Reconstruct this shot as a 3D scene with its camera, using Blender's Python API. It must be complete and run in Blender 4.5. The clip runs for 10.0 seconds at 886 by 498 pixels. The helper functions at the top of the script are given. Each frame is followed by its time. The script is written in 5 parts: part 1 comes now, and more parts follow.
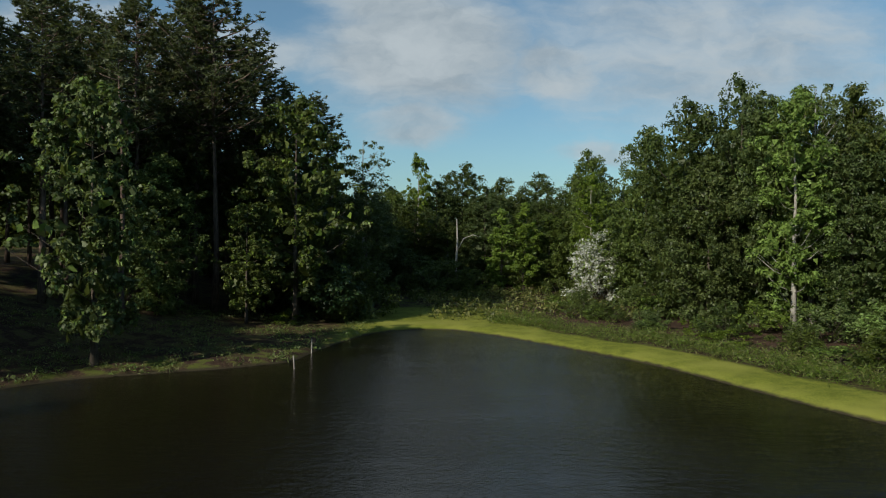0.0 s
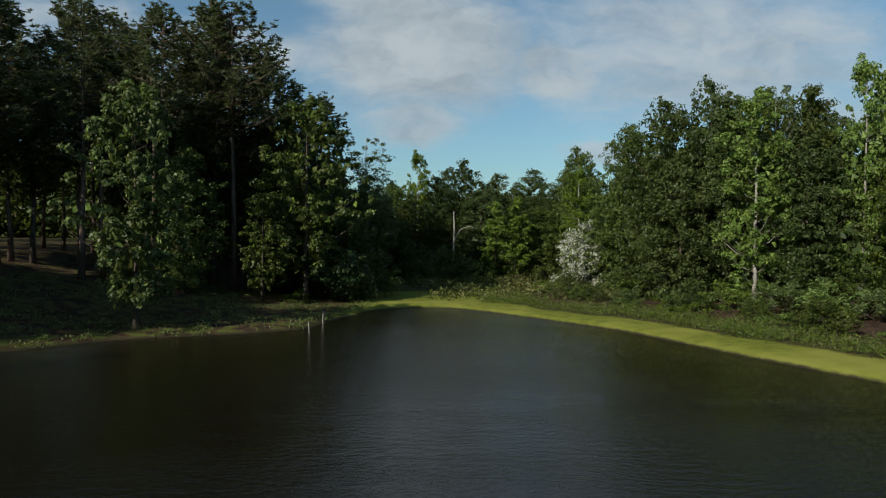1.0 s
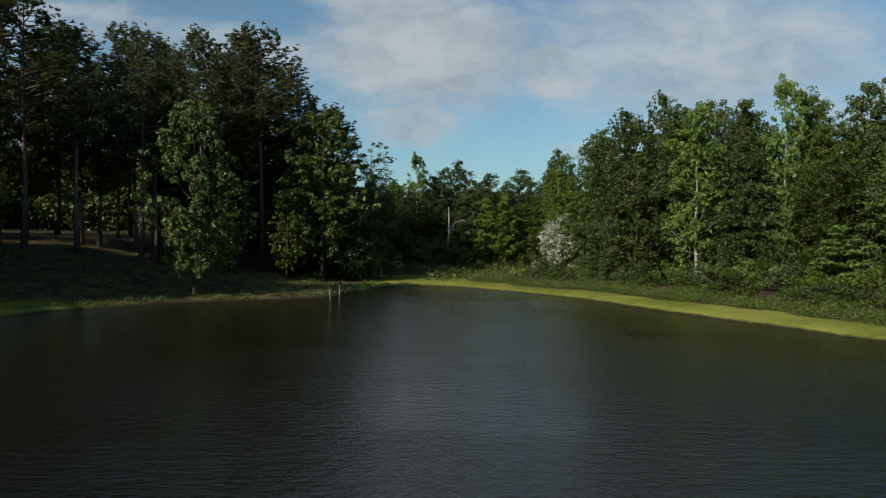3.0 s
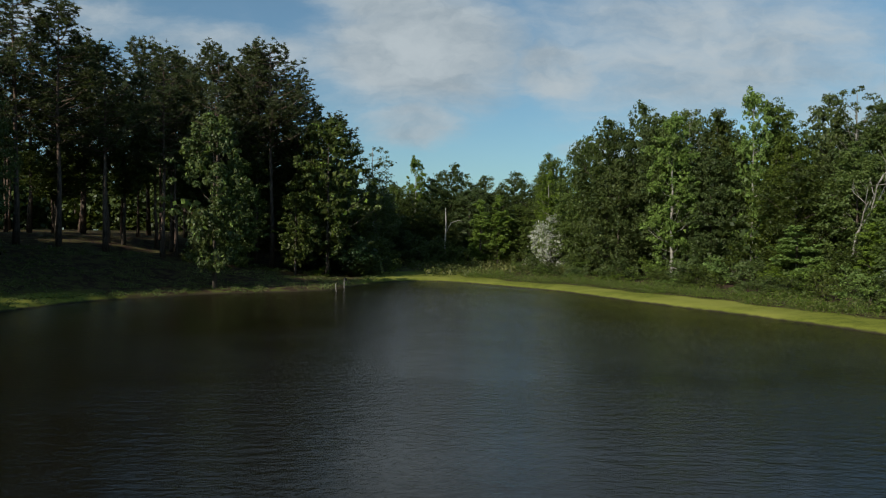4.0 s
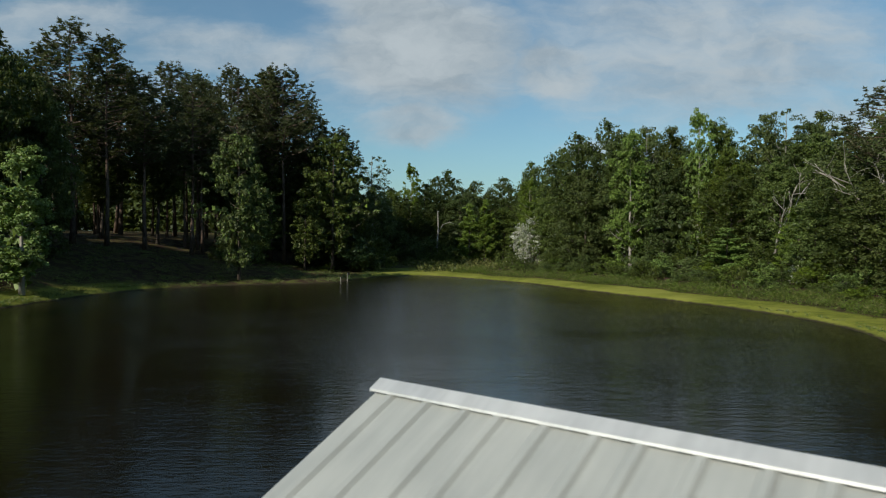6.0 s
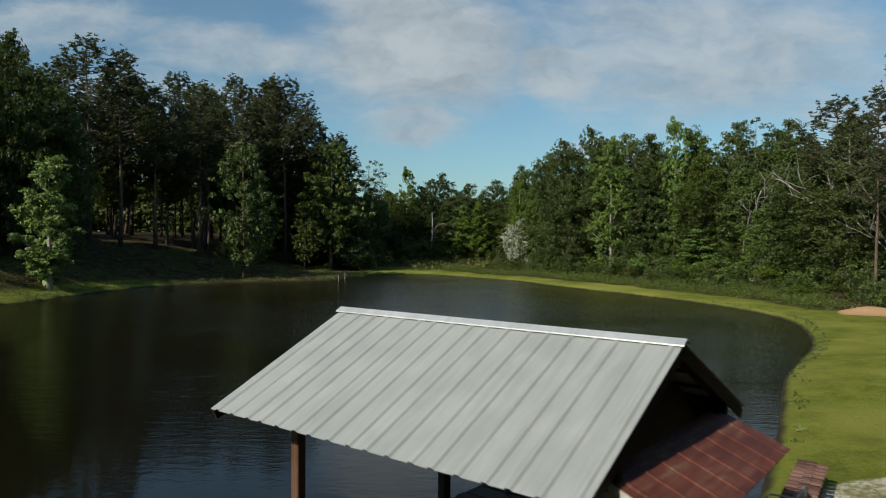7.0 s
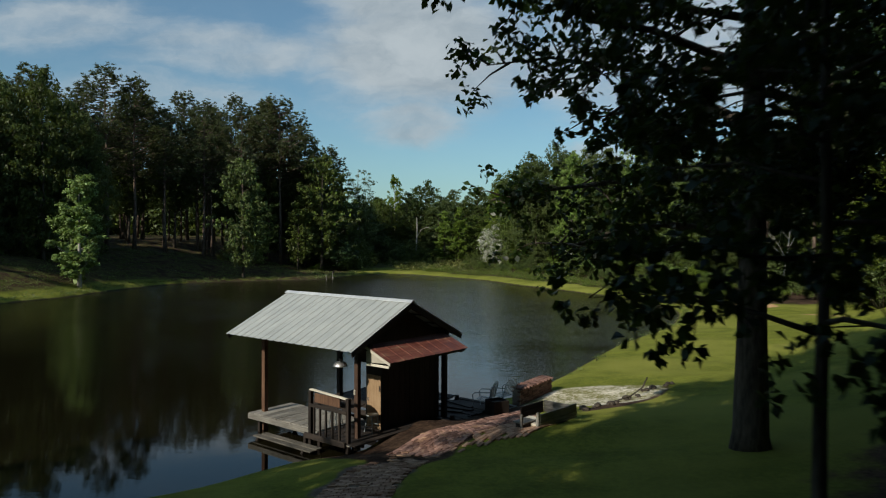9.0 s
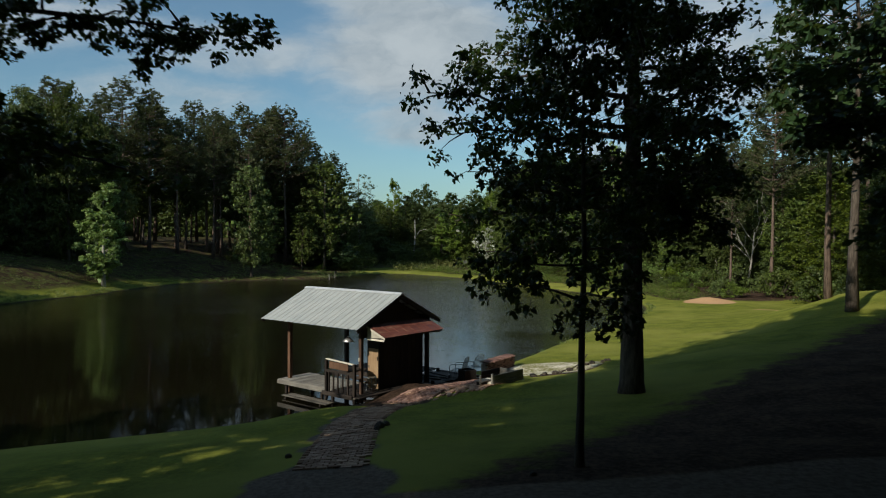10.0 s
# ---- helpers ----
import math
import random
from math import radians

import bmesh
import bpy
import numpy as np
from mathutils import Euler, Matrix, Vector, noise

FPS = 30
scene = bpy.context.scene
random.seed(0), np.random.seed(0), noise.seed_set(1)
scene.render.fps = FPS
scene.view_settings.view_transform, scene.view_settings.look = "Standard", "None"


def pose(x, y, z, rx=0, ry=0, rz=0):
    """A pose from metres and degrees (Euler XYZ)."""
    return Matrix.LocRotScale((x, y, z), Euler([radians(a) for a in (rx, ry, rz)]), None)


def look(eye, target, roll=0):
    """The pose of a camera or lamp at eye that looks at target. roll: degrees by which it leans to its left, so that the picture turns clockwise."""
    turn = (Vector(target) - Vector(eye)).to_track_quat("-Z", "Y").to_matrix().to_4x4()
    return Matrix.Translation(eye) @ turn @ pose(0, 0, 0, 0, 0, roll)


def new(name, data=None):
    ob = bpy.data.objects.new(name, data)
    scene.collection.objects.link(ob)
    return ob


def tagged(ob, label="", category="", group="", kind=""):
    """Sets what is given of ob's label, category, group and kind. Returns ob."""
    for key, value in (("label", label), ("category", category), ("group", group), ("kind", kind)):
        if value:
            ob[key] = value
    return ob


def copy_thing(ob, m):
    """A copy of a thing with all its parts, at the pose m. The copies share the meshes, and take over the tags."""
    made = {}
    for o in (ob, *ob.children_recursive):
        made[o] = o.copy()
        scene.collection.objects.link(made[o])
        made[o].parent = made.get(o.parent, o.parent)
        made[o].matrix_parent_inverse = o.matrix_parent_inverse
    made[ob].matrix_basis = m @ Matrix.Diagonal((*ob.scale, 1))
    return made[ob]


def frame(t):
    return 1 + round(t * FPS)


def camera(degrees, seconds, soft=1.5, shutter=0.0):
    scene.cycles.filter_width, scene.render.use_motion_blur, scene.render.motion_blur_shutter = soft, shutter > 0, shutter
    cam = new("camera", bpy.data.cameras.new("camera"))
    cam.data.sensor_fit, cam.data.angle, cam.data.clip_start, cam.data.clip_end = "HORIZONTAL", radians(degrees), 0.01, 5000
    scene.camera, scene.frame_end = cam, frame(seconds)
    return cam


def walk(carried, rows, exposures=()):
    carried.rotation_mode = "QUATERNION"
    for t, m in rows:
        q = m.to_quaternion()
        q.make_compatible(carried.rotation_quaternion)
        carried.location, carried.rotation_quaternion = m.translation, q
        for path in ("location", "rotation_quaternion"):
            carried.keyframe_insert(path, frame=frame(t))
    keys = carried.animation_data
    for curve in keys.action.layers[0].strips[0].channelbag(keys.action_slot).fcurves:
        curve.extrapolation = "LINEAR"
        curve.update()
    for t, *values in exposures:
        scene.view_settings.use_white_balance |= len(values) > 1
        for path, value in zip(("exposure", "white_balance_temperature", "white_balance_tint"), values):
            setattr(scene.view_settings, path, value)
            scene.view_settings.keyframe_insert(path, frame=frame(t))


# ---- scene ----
# camera and its walk: a drone gliding backwards over a pond, then over a boathouse
cam = camera(65.5, 10.0, soft=1.1, shutter=0.25)
walk(cam, [
    (0.0, pose(0.0, 0.0, 7.424, 89.203, -0.288, 0.001)),
    (0.5, pose(0.202, -3.01, 6.807, 89.203, -0.288, 0.001)),
    (1.0, pose(0.304, -5.919, 6.211, 89.203, -0.287, 0.001)),
    (1.5, pose(0.448, -8.862, 5.747, 89.203, -0.287, 0.001)),
    (2.0, pose(0.578, -11.865, 5.373, 89.203, -0.287, 0.001)),
    (2.5, pose(0.72, -14.92, 5.157, 89.203, -0.286, 0.001)),
    (4.0, pose(1.362, -24.132, 4.885, 89.203, -0.285, -0.0)),
    (4.5, pose(1.634, -27.187, 4.881, 89.203, -0.284, -0.0)),
    (5.0, pose(1.93, -30.22, 4.875, 89.203, -0.283, -0.001)),
    (5.5, pose(2.276, -33.227, 4.902, 89.202, -0.282, -0.001)),
    (6.8, pose(3.581, -40.842, 4.958, 89.202, -0.28, -0.001)),
    (7.0, pose(3.823, -41.906, 4.985, 89.202, -0.279, -0.001)),
    (7.5, pose(4.514, -44.663, 5.092, 89.201, -0.278, -0.001)),
    (8.0, pose(5.348, -47.404, 5.243, 89.200, -0.277, -0.002)),
    (8.5, pose(6.297, -50.135, 5.41, 89.198, -0.277, -0.003)),
    (9.0, pose(7.132, -53.016, 5.579, 89.197, -0.276, -0.003)),
    (9.5, pose(7.615, -56.08, 5.732, 89.197, -0.276, -0.003)),
    (10.0, pose(7.786, -59.29, 5.872, 89.197, -0.276, -0.004)),
], [(0.0, -0.12), (10.0, -0.12)])

# world, sun
SUN_AZ, SUN_EL = radians(-138), radians(32)  # azimuth from +y towards +x
sun_dir = Vector((math.sin(SUN_AZ) * math.cos(SUN_EL), math.cos(SUN_AZ) * math.cos(SUN_EL), math.sin(SUN_EL)))


class Nodes:
    """A short hand for node trees."""

    def __init__(self, tree):
        self.t = tree

    def add(self, kind, **inputs):
        n = self.t.nodes.new(kind)
        for key, value in inputs.items():
            self.put(n, key, value)
        return n

    def put(self, n, key, value):
        sock = n.inputs[int(key[1:])] if key[0] == "i" and key[1:].isdigit() else n.inputs[key.replace("_", " ")]
        if isinstance(value, bpy.types.NodeSocket):
            self.t.links.new(value, sock)
        else:
            sock.default_value = value

    def math(self, op, a, b=0.0, clamp=False):
        n = self.add("ShaderNodeMath", i0=a, i1=b)
        n.operation, n.use_clamp = op, clamp
        return n.outputs[0]

    def ramp(self, fac, *stops):
        n = self.add("ShaderNodeValToRGB", Fac=fac)
        e = n.color_ramp.elements
        e[0].position, e[0].color = stops[0][0], (*stops[0][1], 1)
        e[1].position, e[1].color = stops[-1][0], (*stops[-1][1], 1)
        for p, c in stops[1:-1]:
            k = e.new(p)
            k.color = (*c, 1)
        return n.outputs[0]

    def smooth(self, x, lo, hi, a=0.0, b=1.0):
        n = self.add("ShaderNodeMapRange", Value=x)
        n.interpolation_type = "SMOOTHSTEP"
        n.inputs[1].default_value, n.inputs[2].default_value, n.inputs[3].default_value, n.inputs[4].default_value = lo, hi, a, b
        return n.outputs[0]

    def mix(self, fac, a, b, how="MIX"):
        n = self.add("ShaderNodeMix")
        n.data_type, n.blend_type = "RGBA", how
        for i, v in ((0, fac), (6, a), (7, b)):
            if isinstance(v, bpy.types.NodeSocket):
                self.t.links.new(v, n.inputs[i])
            else:
                n.inputs[i].default_value = v if i == 0 else (*v, 1)
        return n.outputs[2]

    def noise(self, vec, scale, detail=4.0, rough=0.55):
        n = self.add("ShaderNodeTexNoise", Vector=vec, Scale=scale, Detail=detail, Roughness=rough)
        return n.outputs[0]

    def mapped(self, vec, scale=(1, 1, 1), rot=(0, 0, 0), loc=(0, 0, 0)):
        n = self.add("ShaderNodeMapping", Vector=vec, Scale=scale, Rotation=rot, Location=loc)
        return n.outputs[0]


world = bpy.data.worlds.new("world")
scene.world = world
world.use_nodes = True
world.node_tree.nodes.clear()
W = Nodes(world.node_tree)
sky = W.add("ShaderNodeTexSky")
sky.sky_type, sky.sun_disc, sky.sun_elevation, sky.sun_rotation = "NISHITA", False, SUN_EL, SUN_AZ
sky.air_density, sky.dust_density, sky.ozone_density = 1.0, 1.2, 1.5
way = W.add("ShaderNodeTexCoord").outputs["Generated"]
sep = W.add("ShaderNodeSeparateXYZ", Vector=way)
up = W.math("ADD", W.math("MAXIMUM", sep.outputs[2], 0.0), 0.13)
flat = W.add("ShaderNodeCombineXYZ", X=W.math("DIVIDE", sep.outputs[0], up), Y=W.math("DIVIDE", sep.outputs[1], up), Z=0.0).outputs[0]
# the sky to the north as a plane of tangents: across and up
ahead = W.math("MAXIMUM", sep.outputs[1], 0.05)
plane = W.add("ShaderNodeCombineXYZ", X=W.math("DIVIDE", sep.outputs[0], ahead), Y=W.math("DIVIDE", sep.outputs[2], ahead), Z=0.0).outputs[0]
curl = W.add("ShaderNodeTexNoise", Vector=W.mapped(plane, (1, 1.8, 1)), Scale=7.0, Detail=5.0, Roughness=0.6)
curl = W.add("ShaderNodeVectorMath", i0=curl.outputs["Color"], i1=(0.5, 0.5, 0.5))
curl.operation = "SUBTRACT"
bent = W.add("ShaderNodeVectorMath", i0=curl.outputs[0], i1=(0.11, 0.06, 0.0), i2=plane)
bent.operation = "MULTIPLY_ADD"
bent = bent.outputs[0]


def cloud_bank(az, el, wide, high, lo=0.3, hi=1.25):
    """A soft, ragged patch round one direction of the sky."""
    d = W.add("ShaderNodeVectorMath", i0=W.mapped(bent, (1 / wide, 1 / high, 1), (0, 0, 0), (-az / wide, -el / high, 0)))
    d.operation = "LENGTH"
    return W.smooth(d.outputs["Value"], lo, hi, 1.0, 0.0)


def most(parts):
    total = None
    for weight, fac in parts:
        k = W.math("MULTIPLY", fac, weight)
        total = k if total is None else W.math("MAXIMUM", total, k)
    return total


bank = most([(1.0, cloud_bank(-0.035, 0.275, 0.19, 0.115)), (0.95, cloud_bank(-0.08, 0.345, 0.13, 0.06)), (0.75, cloud_bank(-0.045, 0.168, 0.095, 0.04)),
             (0.72, cloud_bank(0.38, 0.275, 0.36, 0.14)), (0.85, cloud_bank(0.05, 0.62, 0.6, 0.28)), (0.85, cloud_bank(0.17, 0.25, 0.11, 0.06)), (0.6, cloud_bank(0.23, 0.128, 0.10, 0.028)),
             (0.62, cloud_bank(-0.30, 0.275, 0.22, 0.045)), (0.55, cloud_bank(-0.56, 0.315, 0.2, 0.05)), (0.5, cloud_bank(-0.42, 0.205, 0.24, 0.045)), (0.55, cloud_bank(0.62, 0.2, 0.2, 0.1))])
streaks = W.noise(W.mapped(bent, (5.0, 26.0, 1), (0, 0, -0.06)), 1.0, 6, 0.62)
lumps = W.noise(W.mapped(bent, (11.0, 19.0, 1), (0, 0, 0), (1.3, 0.4, 0)), 1.0, 7, 0.6)
north = W.math("ADD", bank, W.math("ADD", W.math("MULTIPLY", W.math("SUBTRACT", streaks, 0.5), 0.75), W.math("MULTIPLY", W.math("SUBTRACT", lumps, 0.5), 0.45)))
north = W.smooth(north, 0.02, 1.0, 0.06, 0.95)
wisps = W.noise(W.mapped(flat, (1.1, 2.2, 1), (0, 0, 0.3)), 1.3, 8, 0.6)
puffs = W.noise(W.mapped(way, (5.0, 5.0, 11.0), (0, 0, 0), (0.4, 2.9, 0)), 1.0, 7, 0.55)
cover = W.math("ADD", W.math("MULTIPLY", wisps, 0.45), W.math("MULTIPLY", puffs, 0.5))
cover = W.math("SUBTRACT", cover, W.math("MULTIPLY", W.smooth(sep.outputs[2], 0.42, 0.65), 0.3))  # clear deep blue overhead
south = W.smooth(cover, 0.5, 0.82, 0.04, 0.95)
facing = W.math("MULTIPLY", W.smooth(sep.outputs[1], 0.25, 0.6), W.smooth(sep.outputs[2], 0.62, 0.45))
amount = W.math("ADD", W.math("MULTIPLY", north, facing), W.math("MULTIPLY", south, W.math("SUBTRACT", 1.0, facing)))
dull = most([(1.0, cloud_bank(0.015, 0.212, 0.10, 0.035)), (0.8, cloud_bank(-0.10, 0.325, 0.09, 0.03)), (0.9, cloud_bank(0.10, 0.27, 0.07, 0.06)), (0.6, cloud_bank(-0.02, 0.155, 0.09, 0.02)), (0.5, cloud_bank(0.45, 0.22, 0.3, 0.05))])
shade = W.math("SUBTRACT", W.smooth(lumps, 0.22, 0.66), W.math("MULTIPLY", dull, 0.6), True)
cloud = W.mix(shade, (3.55, 4.25, 4.75), (5.1, 5.75, 6.1))
blue = W.mix(1.0, sky.outputs[0], (0.80, 1.08, 1.10), "MULTIPLY")
tone = W.mix(amount, blue, cloud)
back = W.add("ShaderNodeBackground", Color=tone, Strength=0.1)
W.t.links.new(back.outputs[0], W.add("ShaderNodeOutputWorld").inputs[0])

sun = new("sun", bpy.data.lights.new("sun", "SUN"))
sun.data.energy, sun.data.angle, sun.data.color = 4.6, radians(0.6), (1.0, 0.93, 0.8)
sun.matrix_world = look((0, 0, 0), -sun_dir)


# materials
def material(name):
    m = bpy.data.materials.new(name)
    m.use_nodes = True
    m.node_tree.nodes.clear()
    n = Nodes(m.node_tree)
    out = n.add("ShaderNodeOutputMaterial")
    return m, n, out


def surface(n, out, color, rough=0.8, metal=0.0, bump=None, strength=0.3, dist=0.02, spec=0.5):
    b = n.add("ShaderNodeBsdfPrincipled", Base_Color=color if isinstance(color, bpy.types.NodeSocket) else (*color, 1), Roughness=rough, Metallic=metal)
    b.inputs["Specular IOR Level"].default_value = spec
    if bump is not None:
        k = n.add("ShaderNodeBump", Height=bump, Strength=strength, Distance=dist)
        n.t.links.new(k.outputs[0], b.inputs["Normal"])
    n.t.links.new(b.outputs[0], out.inputs[0])
    return b


def foliage(name, dark, light, through_share=0.35, rough=0.5):
    m, n, out = material(name)
    island = n.add("ShaderNodeNewGeometry").outputs["Random Per Island"]
    ob = n.add("ShaderNodeObjectInfo").outputs["Random"]
    pos = n.add("ShaderNodeTexCoord").outputs["Object"]
    patch = n.noise(pos, 0.45, 2)
    c = n.mix(n.smooth(n.math("ADD", n.math("MULTIPLY", island, 0.6), n.math("MULTIPLY", patch, 0.5)), 0.15, 0.95), dark, light)
    hsv = n.add("ShaderNodeHueSaturation", Color=c, Hue=n.smooth(ob, 0, 1, 0.493, 0.512), Saturation=n.smooth(ob, 1, 0, 0.85, 1.05), Value=n.smooth(ob, 0, 1, 0.8, 1.2))
    col = hsv.outputs[0]
    b = n.add("ShaderNodeBsdfPrincipled", Base_Color=col, Roughness=rough)
    b.inputs["Specular IOR Level"].default_value = 0.3
    tl = n.add("ShaderNodeBsdfTranslucent", Color=n.mix(0.5, col, (0.16, 0.2, 0.02)))
    mix = n.add("ShaderNodeMixShader", Fac=through_share)
    n.t.links.new(b.outputs[0], mix.inputs[1])
    n.t.links.new(tl.outputs[0], mix.inputs[2])
    n.t.links.new(mix.outputs[0], out.inputs[0])
    return m


LEAF_MID = foliage("leaf_mid", (0.041, 0.067, 0.011), (0.138, 0.186, 0.028))
LEAF_DARK = foliage("leaf_dark", (0.028, 0.048, 0.011), (0.09, 0.12, 0.025))
LEAF_BRIGHT = foliage("leaf_bright", (0.08, 0.135, 0.015), (0.225, 0.33, 0.045), 0.4)
LEAF_OLIVE = foliage("leaf_olive", (0.04, 0.059, 0.014), (0.128, 0.16, 0.04))
LEAF_PALE = foliage("leaf_pale", (0.12, 0.18, 0.035), (0.32, 0.42, 0.13))
# near-black, as the near oaks' deep shade is put into the leaf colour
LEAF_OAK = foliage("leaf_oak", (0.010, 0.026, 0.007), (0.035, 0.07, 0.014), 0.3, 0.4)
NEEDLES = foliage("pine_needles", (0.028, 0.037, 0.014), (0.098, 0.11, 0.042), 0.28)
BLOSSOM = foliage("blossom", (0.35, 0.36, 0.30), (0.75, 0.75, 0.68), 0.3)
REEDS = foliage("reeds", (0.09, 0.11, 0.03), (0.28, 0.28, 0.10), 0.3)
GRASS = foliage("grass_blades", (0.06, 0.11, 0.012), (0.16, 0.24, 0.03), 0.35)


def bark_mat(name, a, b, scale=6.0):
    m, n, out = material(name)
    pos = n.add("ShaderNodeTexCoord").outputs["Object"]
    g = n.noise(n.mapped(pos, (scale, scale, scale * 0.18)), 2.0, 6, 0.65)
    big = n.noise(pos, 0.6, 3)
    c = n.mix(n.smooth(n.math("ADD", g, n.math("MULTIPLY", big, 0.4)), 0.45, 0.95), a, b)
    surface(n, out, c, 0.9, 0, g, 0.8, 0.05, 0.2)
    return m


BARK = bark_mat("bark_brown", (0.035, 0.028, 0.022), (0.14, 0.115, 0.09))
BARK_PINE = bark_mat("bark_pine", (0.05, 0.035, 0.028), (0.20, 0.145, 0.11), 4.0)
BARK_PALE = bark_mat("bark_pale", (0.18, 0.17, 0.15), (0.42, 0.39, 0.34))


def wood_mat(name, a, b, along=0, rough=0.8):
    """Weathered boards; the grain runs along the local axis given."""
    m, n, out = material(name)
    pos = n.add("ShaderNodeTexCoord").outputs["Object"]
    sc = [22.0, 22.0, 22.0]
    sc[along] = 1.3
    rnd = n.add("ShaderNodeObjectInfo").outputs["Random"]
    shift = n.add("ShaderNodeCombineXYZ", X=n.math("MULTIPLY", rnd, 37.0), Y=n.math("MULTIPLY", rnd, 11.0), Z=0.0).outputs[0]
    v = n.add("ShaderNodeVectorMath", i0=pos, i1=shift)
    grain = n.noise(n.mapped(v.outputs[0], sc), 1.5, 6, 0.65)
    stain = n.noise(v.outputs[0], 1.4, 4)
    k = n.math("ADD", n.math("MULTIPLY", grain, 0.55), n.math("MULTIPLY", stain, 0.45))
    c = n.mix(n.smooth(k, 0.3, 0.72), a, b)
    hsv = n.add("ShaderNodeHueSaturation", Color=c, Value=n.smooth(rnd, 0, 1, 0.75, 1.2))
    surface(n, out, hsv.outputs[0], rough, 0, grain, 0.35, 0.01, 0.3)
    return m


WOOD_GREY = wood_mat("weathered_grey_wood", (0.10, 0.093, 0.08), (0.31, 0.29, 0.25), 0)
WOOD_GREY_Y = wood_mat("weathered_grey_wood_cross", (0.10, 0.093, 0.08), (0.31, 0.29, 0.25), 1)
# the grey wood again, with the dimness under the deck put into its colour
WOOD_SHADED = wood_mat("damp_grey_wood", (0.05, 0.045, 0.036), (0.16, 0.145, 0.12), 0)
# dark wood, made near-black to hold the shade of closet walls and gable
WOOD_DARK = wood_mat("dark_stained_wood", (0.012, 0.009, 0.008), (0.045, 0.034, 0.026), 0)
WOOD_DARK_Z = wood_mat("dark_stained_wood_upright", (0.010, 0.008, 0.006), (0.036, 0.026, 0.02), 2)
WOOD_BROWN_Z = wood_mat("brown_post_wood", (0.07, 0.035, 0.02), (0.20, 0.11, 0.065), 2)
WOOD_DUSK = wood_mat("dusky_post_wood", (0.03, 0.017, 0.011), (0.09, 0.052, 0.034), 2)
WOOD_TAN = wood_mat("tan_plywood", (0.30, 0.19, 0.10), (0.52, 0.36, 0.21), 2)
WOOD_PALE = wood_mat("pale_painted_board", (0.42, 0.38, 0.30), (0.66, 0.62, 0.52), 1)


def metal_mat(name, a, b, rough=0.45, metal=0.6, rust=0.0):
    m, n, out = material(name)
    pos = n.add("ShaderNodeTexCoord").outputs["Object"]
    streak = n.noise(n.mapped(pos, (9, 0.9, 0.9)), 1.3, 5, 0.6)
    blot = n.noise(pos, 2.2, 5, 0.6)
    k = n.math("ADD", n.math("MULTIPLY", streak, 0.6), n.math("MULTIPLY", blot, 0.4))
    c = n.mix(n.smooth(k, 0.34, 0.66), a, b)
    if rust:
        c = n.mix(n.math("MULTIPLY", n.smooth(k, 0.52, 0.62), rust), c, (0.20, 0.17, 0.10))
    surface(n, out, c, n.smooth(blot, 0.3, 0.7, rough - 0.1, rough + 0.12), metal, blot, 0.05, 0.01)
    return m


TIN = metal_mat("galvanised_sheet", (0.33, 0.35, 0.34), (0.395, 0.415, 0.40), 0.62, 0.12)
TIN_CAP = metal_mat("galvanised_cap", (0.52, 0.54, 0.54), (0.64, 0.66, 0.66), 0.45, 0.4)
RUSTY = metal_mat("rusty_red_sheet", (0.095, 0.026, 0.017), (0.235, 0.076, 0.049), 0.6, 0.1, 0.6)
ALU = metal_mat("bare_aluminium", (0.55, 0.55, 0.55), (0.75, 0.75, 0.75), 0.3, 0.9)
CHAIR_METAL = metal_mat("painted_chair_metal", (0.20, 0.22, 0.22), (0.34, 0.37, 0.37), 0.5, 0.2)


def brick_mat(name, a, b):
    m, n, out = material(name)
    pos = n.add("ShaderNodeTexCoord").outputs["Object"]
    rnd = n.add("ShaderNodeObjectInfo").outputs["Random"]
    isl = n.add("ShaderNodeNewGeometry").outputs["Random Per Island"]
    g = n.noise(pos, 30.0, 5, 0.7)
    k = n.math("ADD", n.math("FRACT", n.math("ADD", rnd, isl)), n.math("MULTIPLY", n.math("SUBTRACT", g, 0.5), 0.8))
    c = n.mix(n.smooth(k, 0.0, 1.0), a, b)
    surface(n, out, c, 0.9, 0, g, 0.4, 0.01, 0.2)
    return m


BRICK = brick_mat("red_brick", (0.14, 0.076, 0.058), (0.36, 0.215, 0.17))
# warmer, lighter red brick: the path's sunlight is put into the colour
BRICK_SUNLIT = brick_mat("dusty_path_brick", (0.23, 0.13, 0.082), (0.45, 0.29, 0.195))
# red brick darkened: the shade on the retaining wall's side is put in here
BRICK_SHADED = brick_mat("old_dark_brick", (0.085, 0.045, 0.036), (0.23, 0.13, 0.105))
MORTAR = brick_mat("mortar", (0.12, 0.10, 0.085), (0.22, 0.19, 0.16))

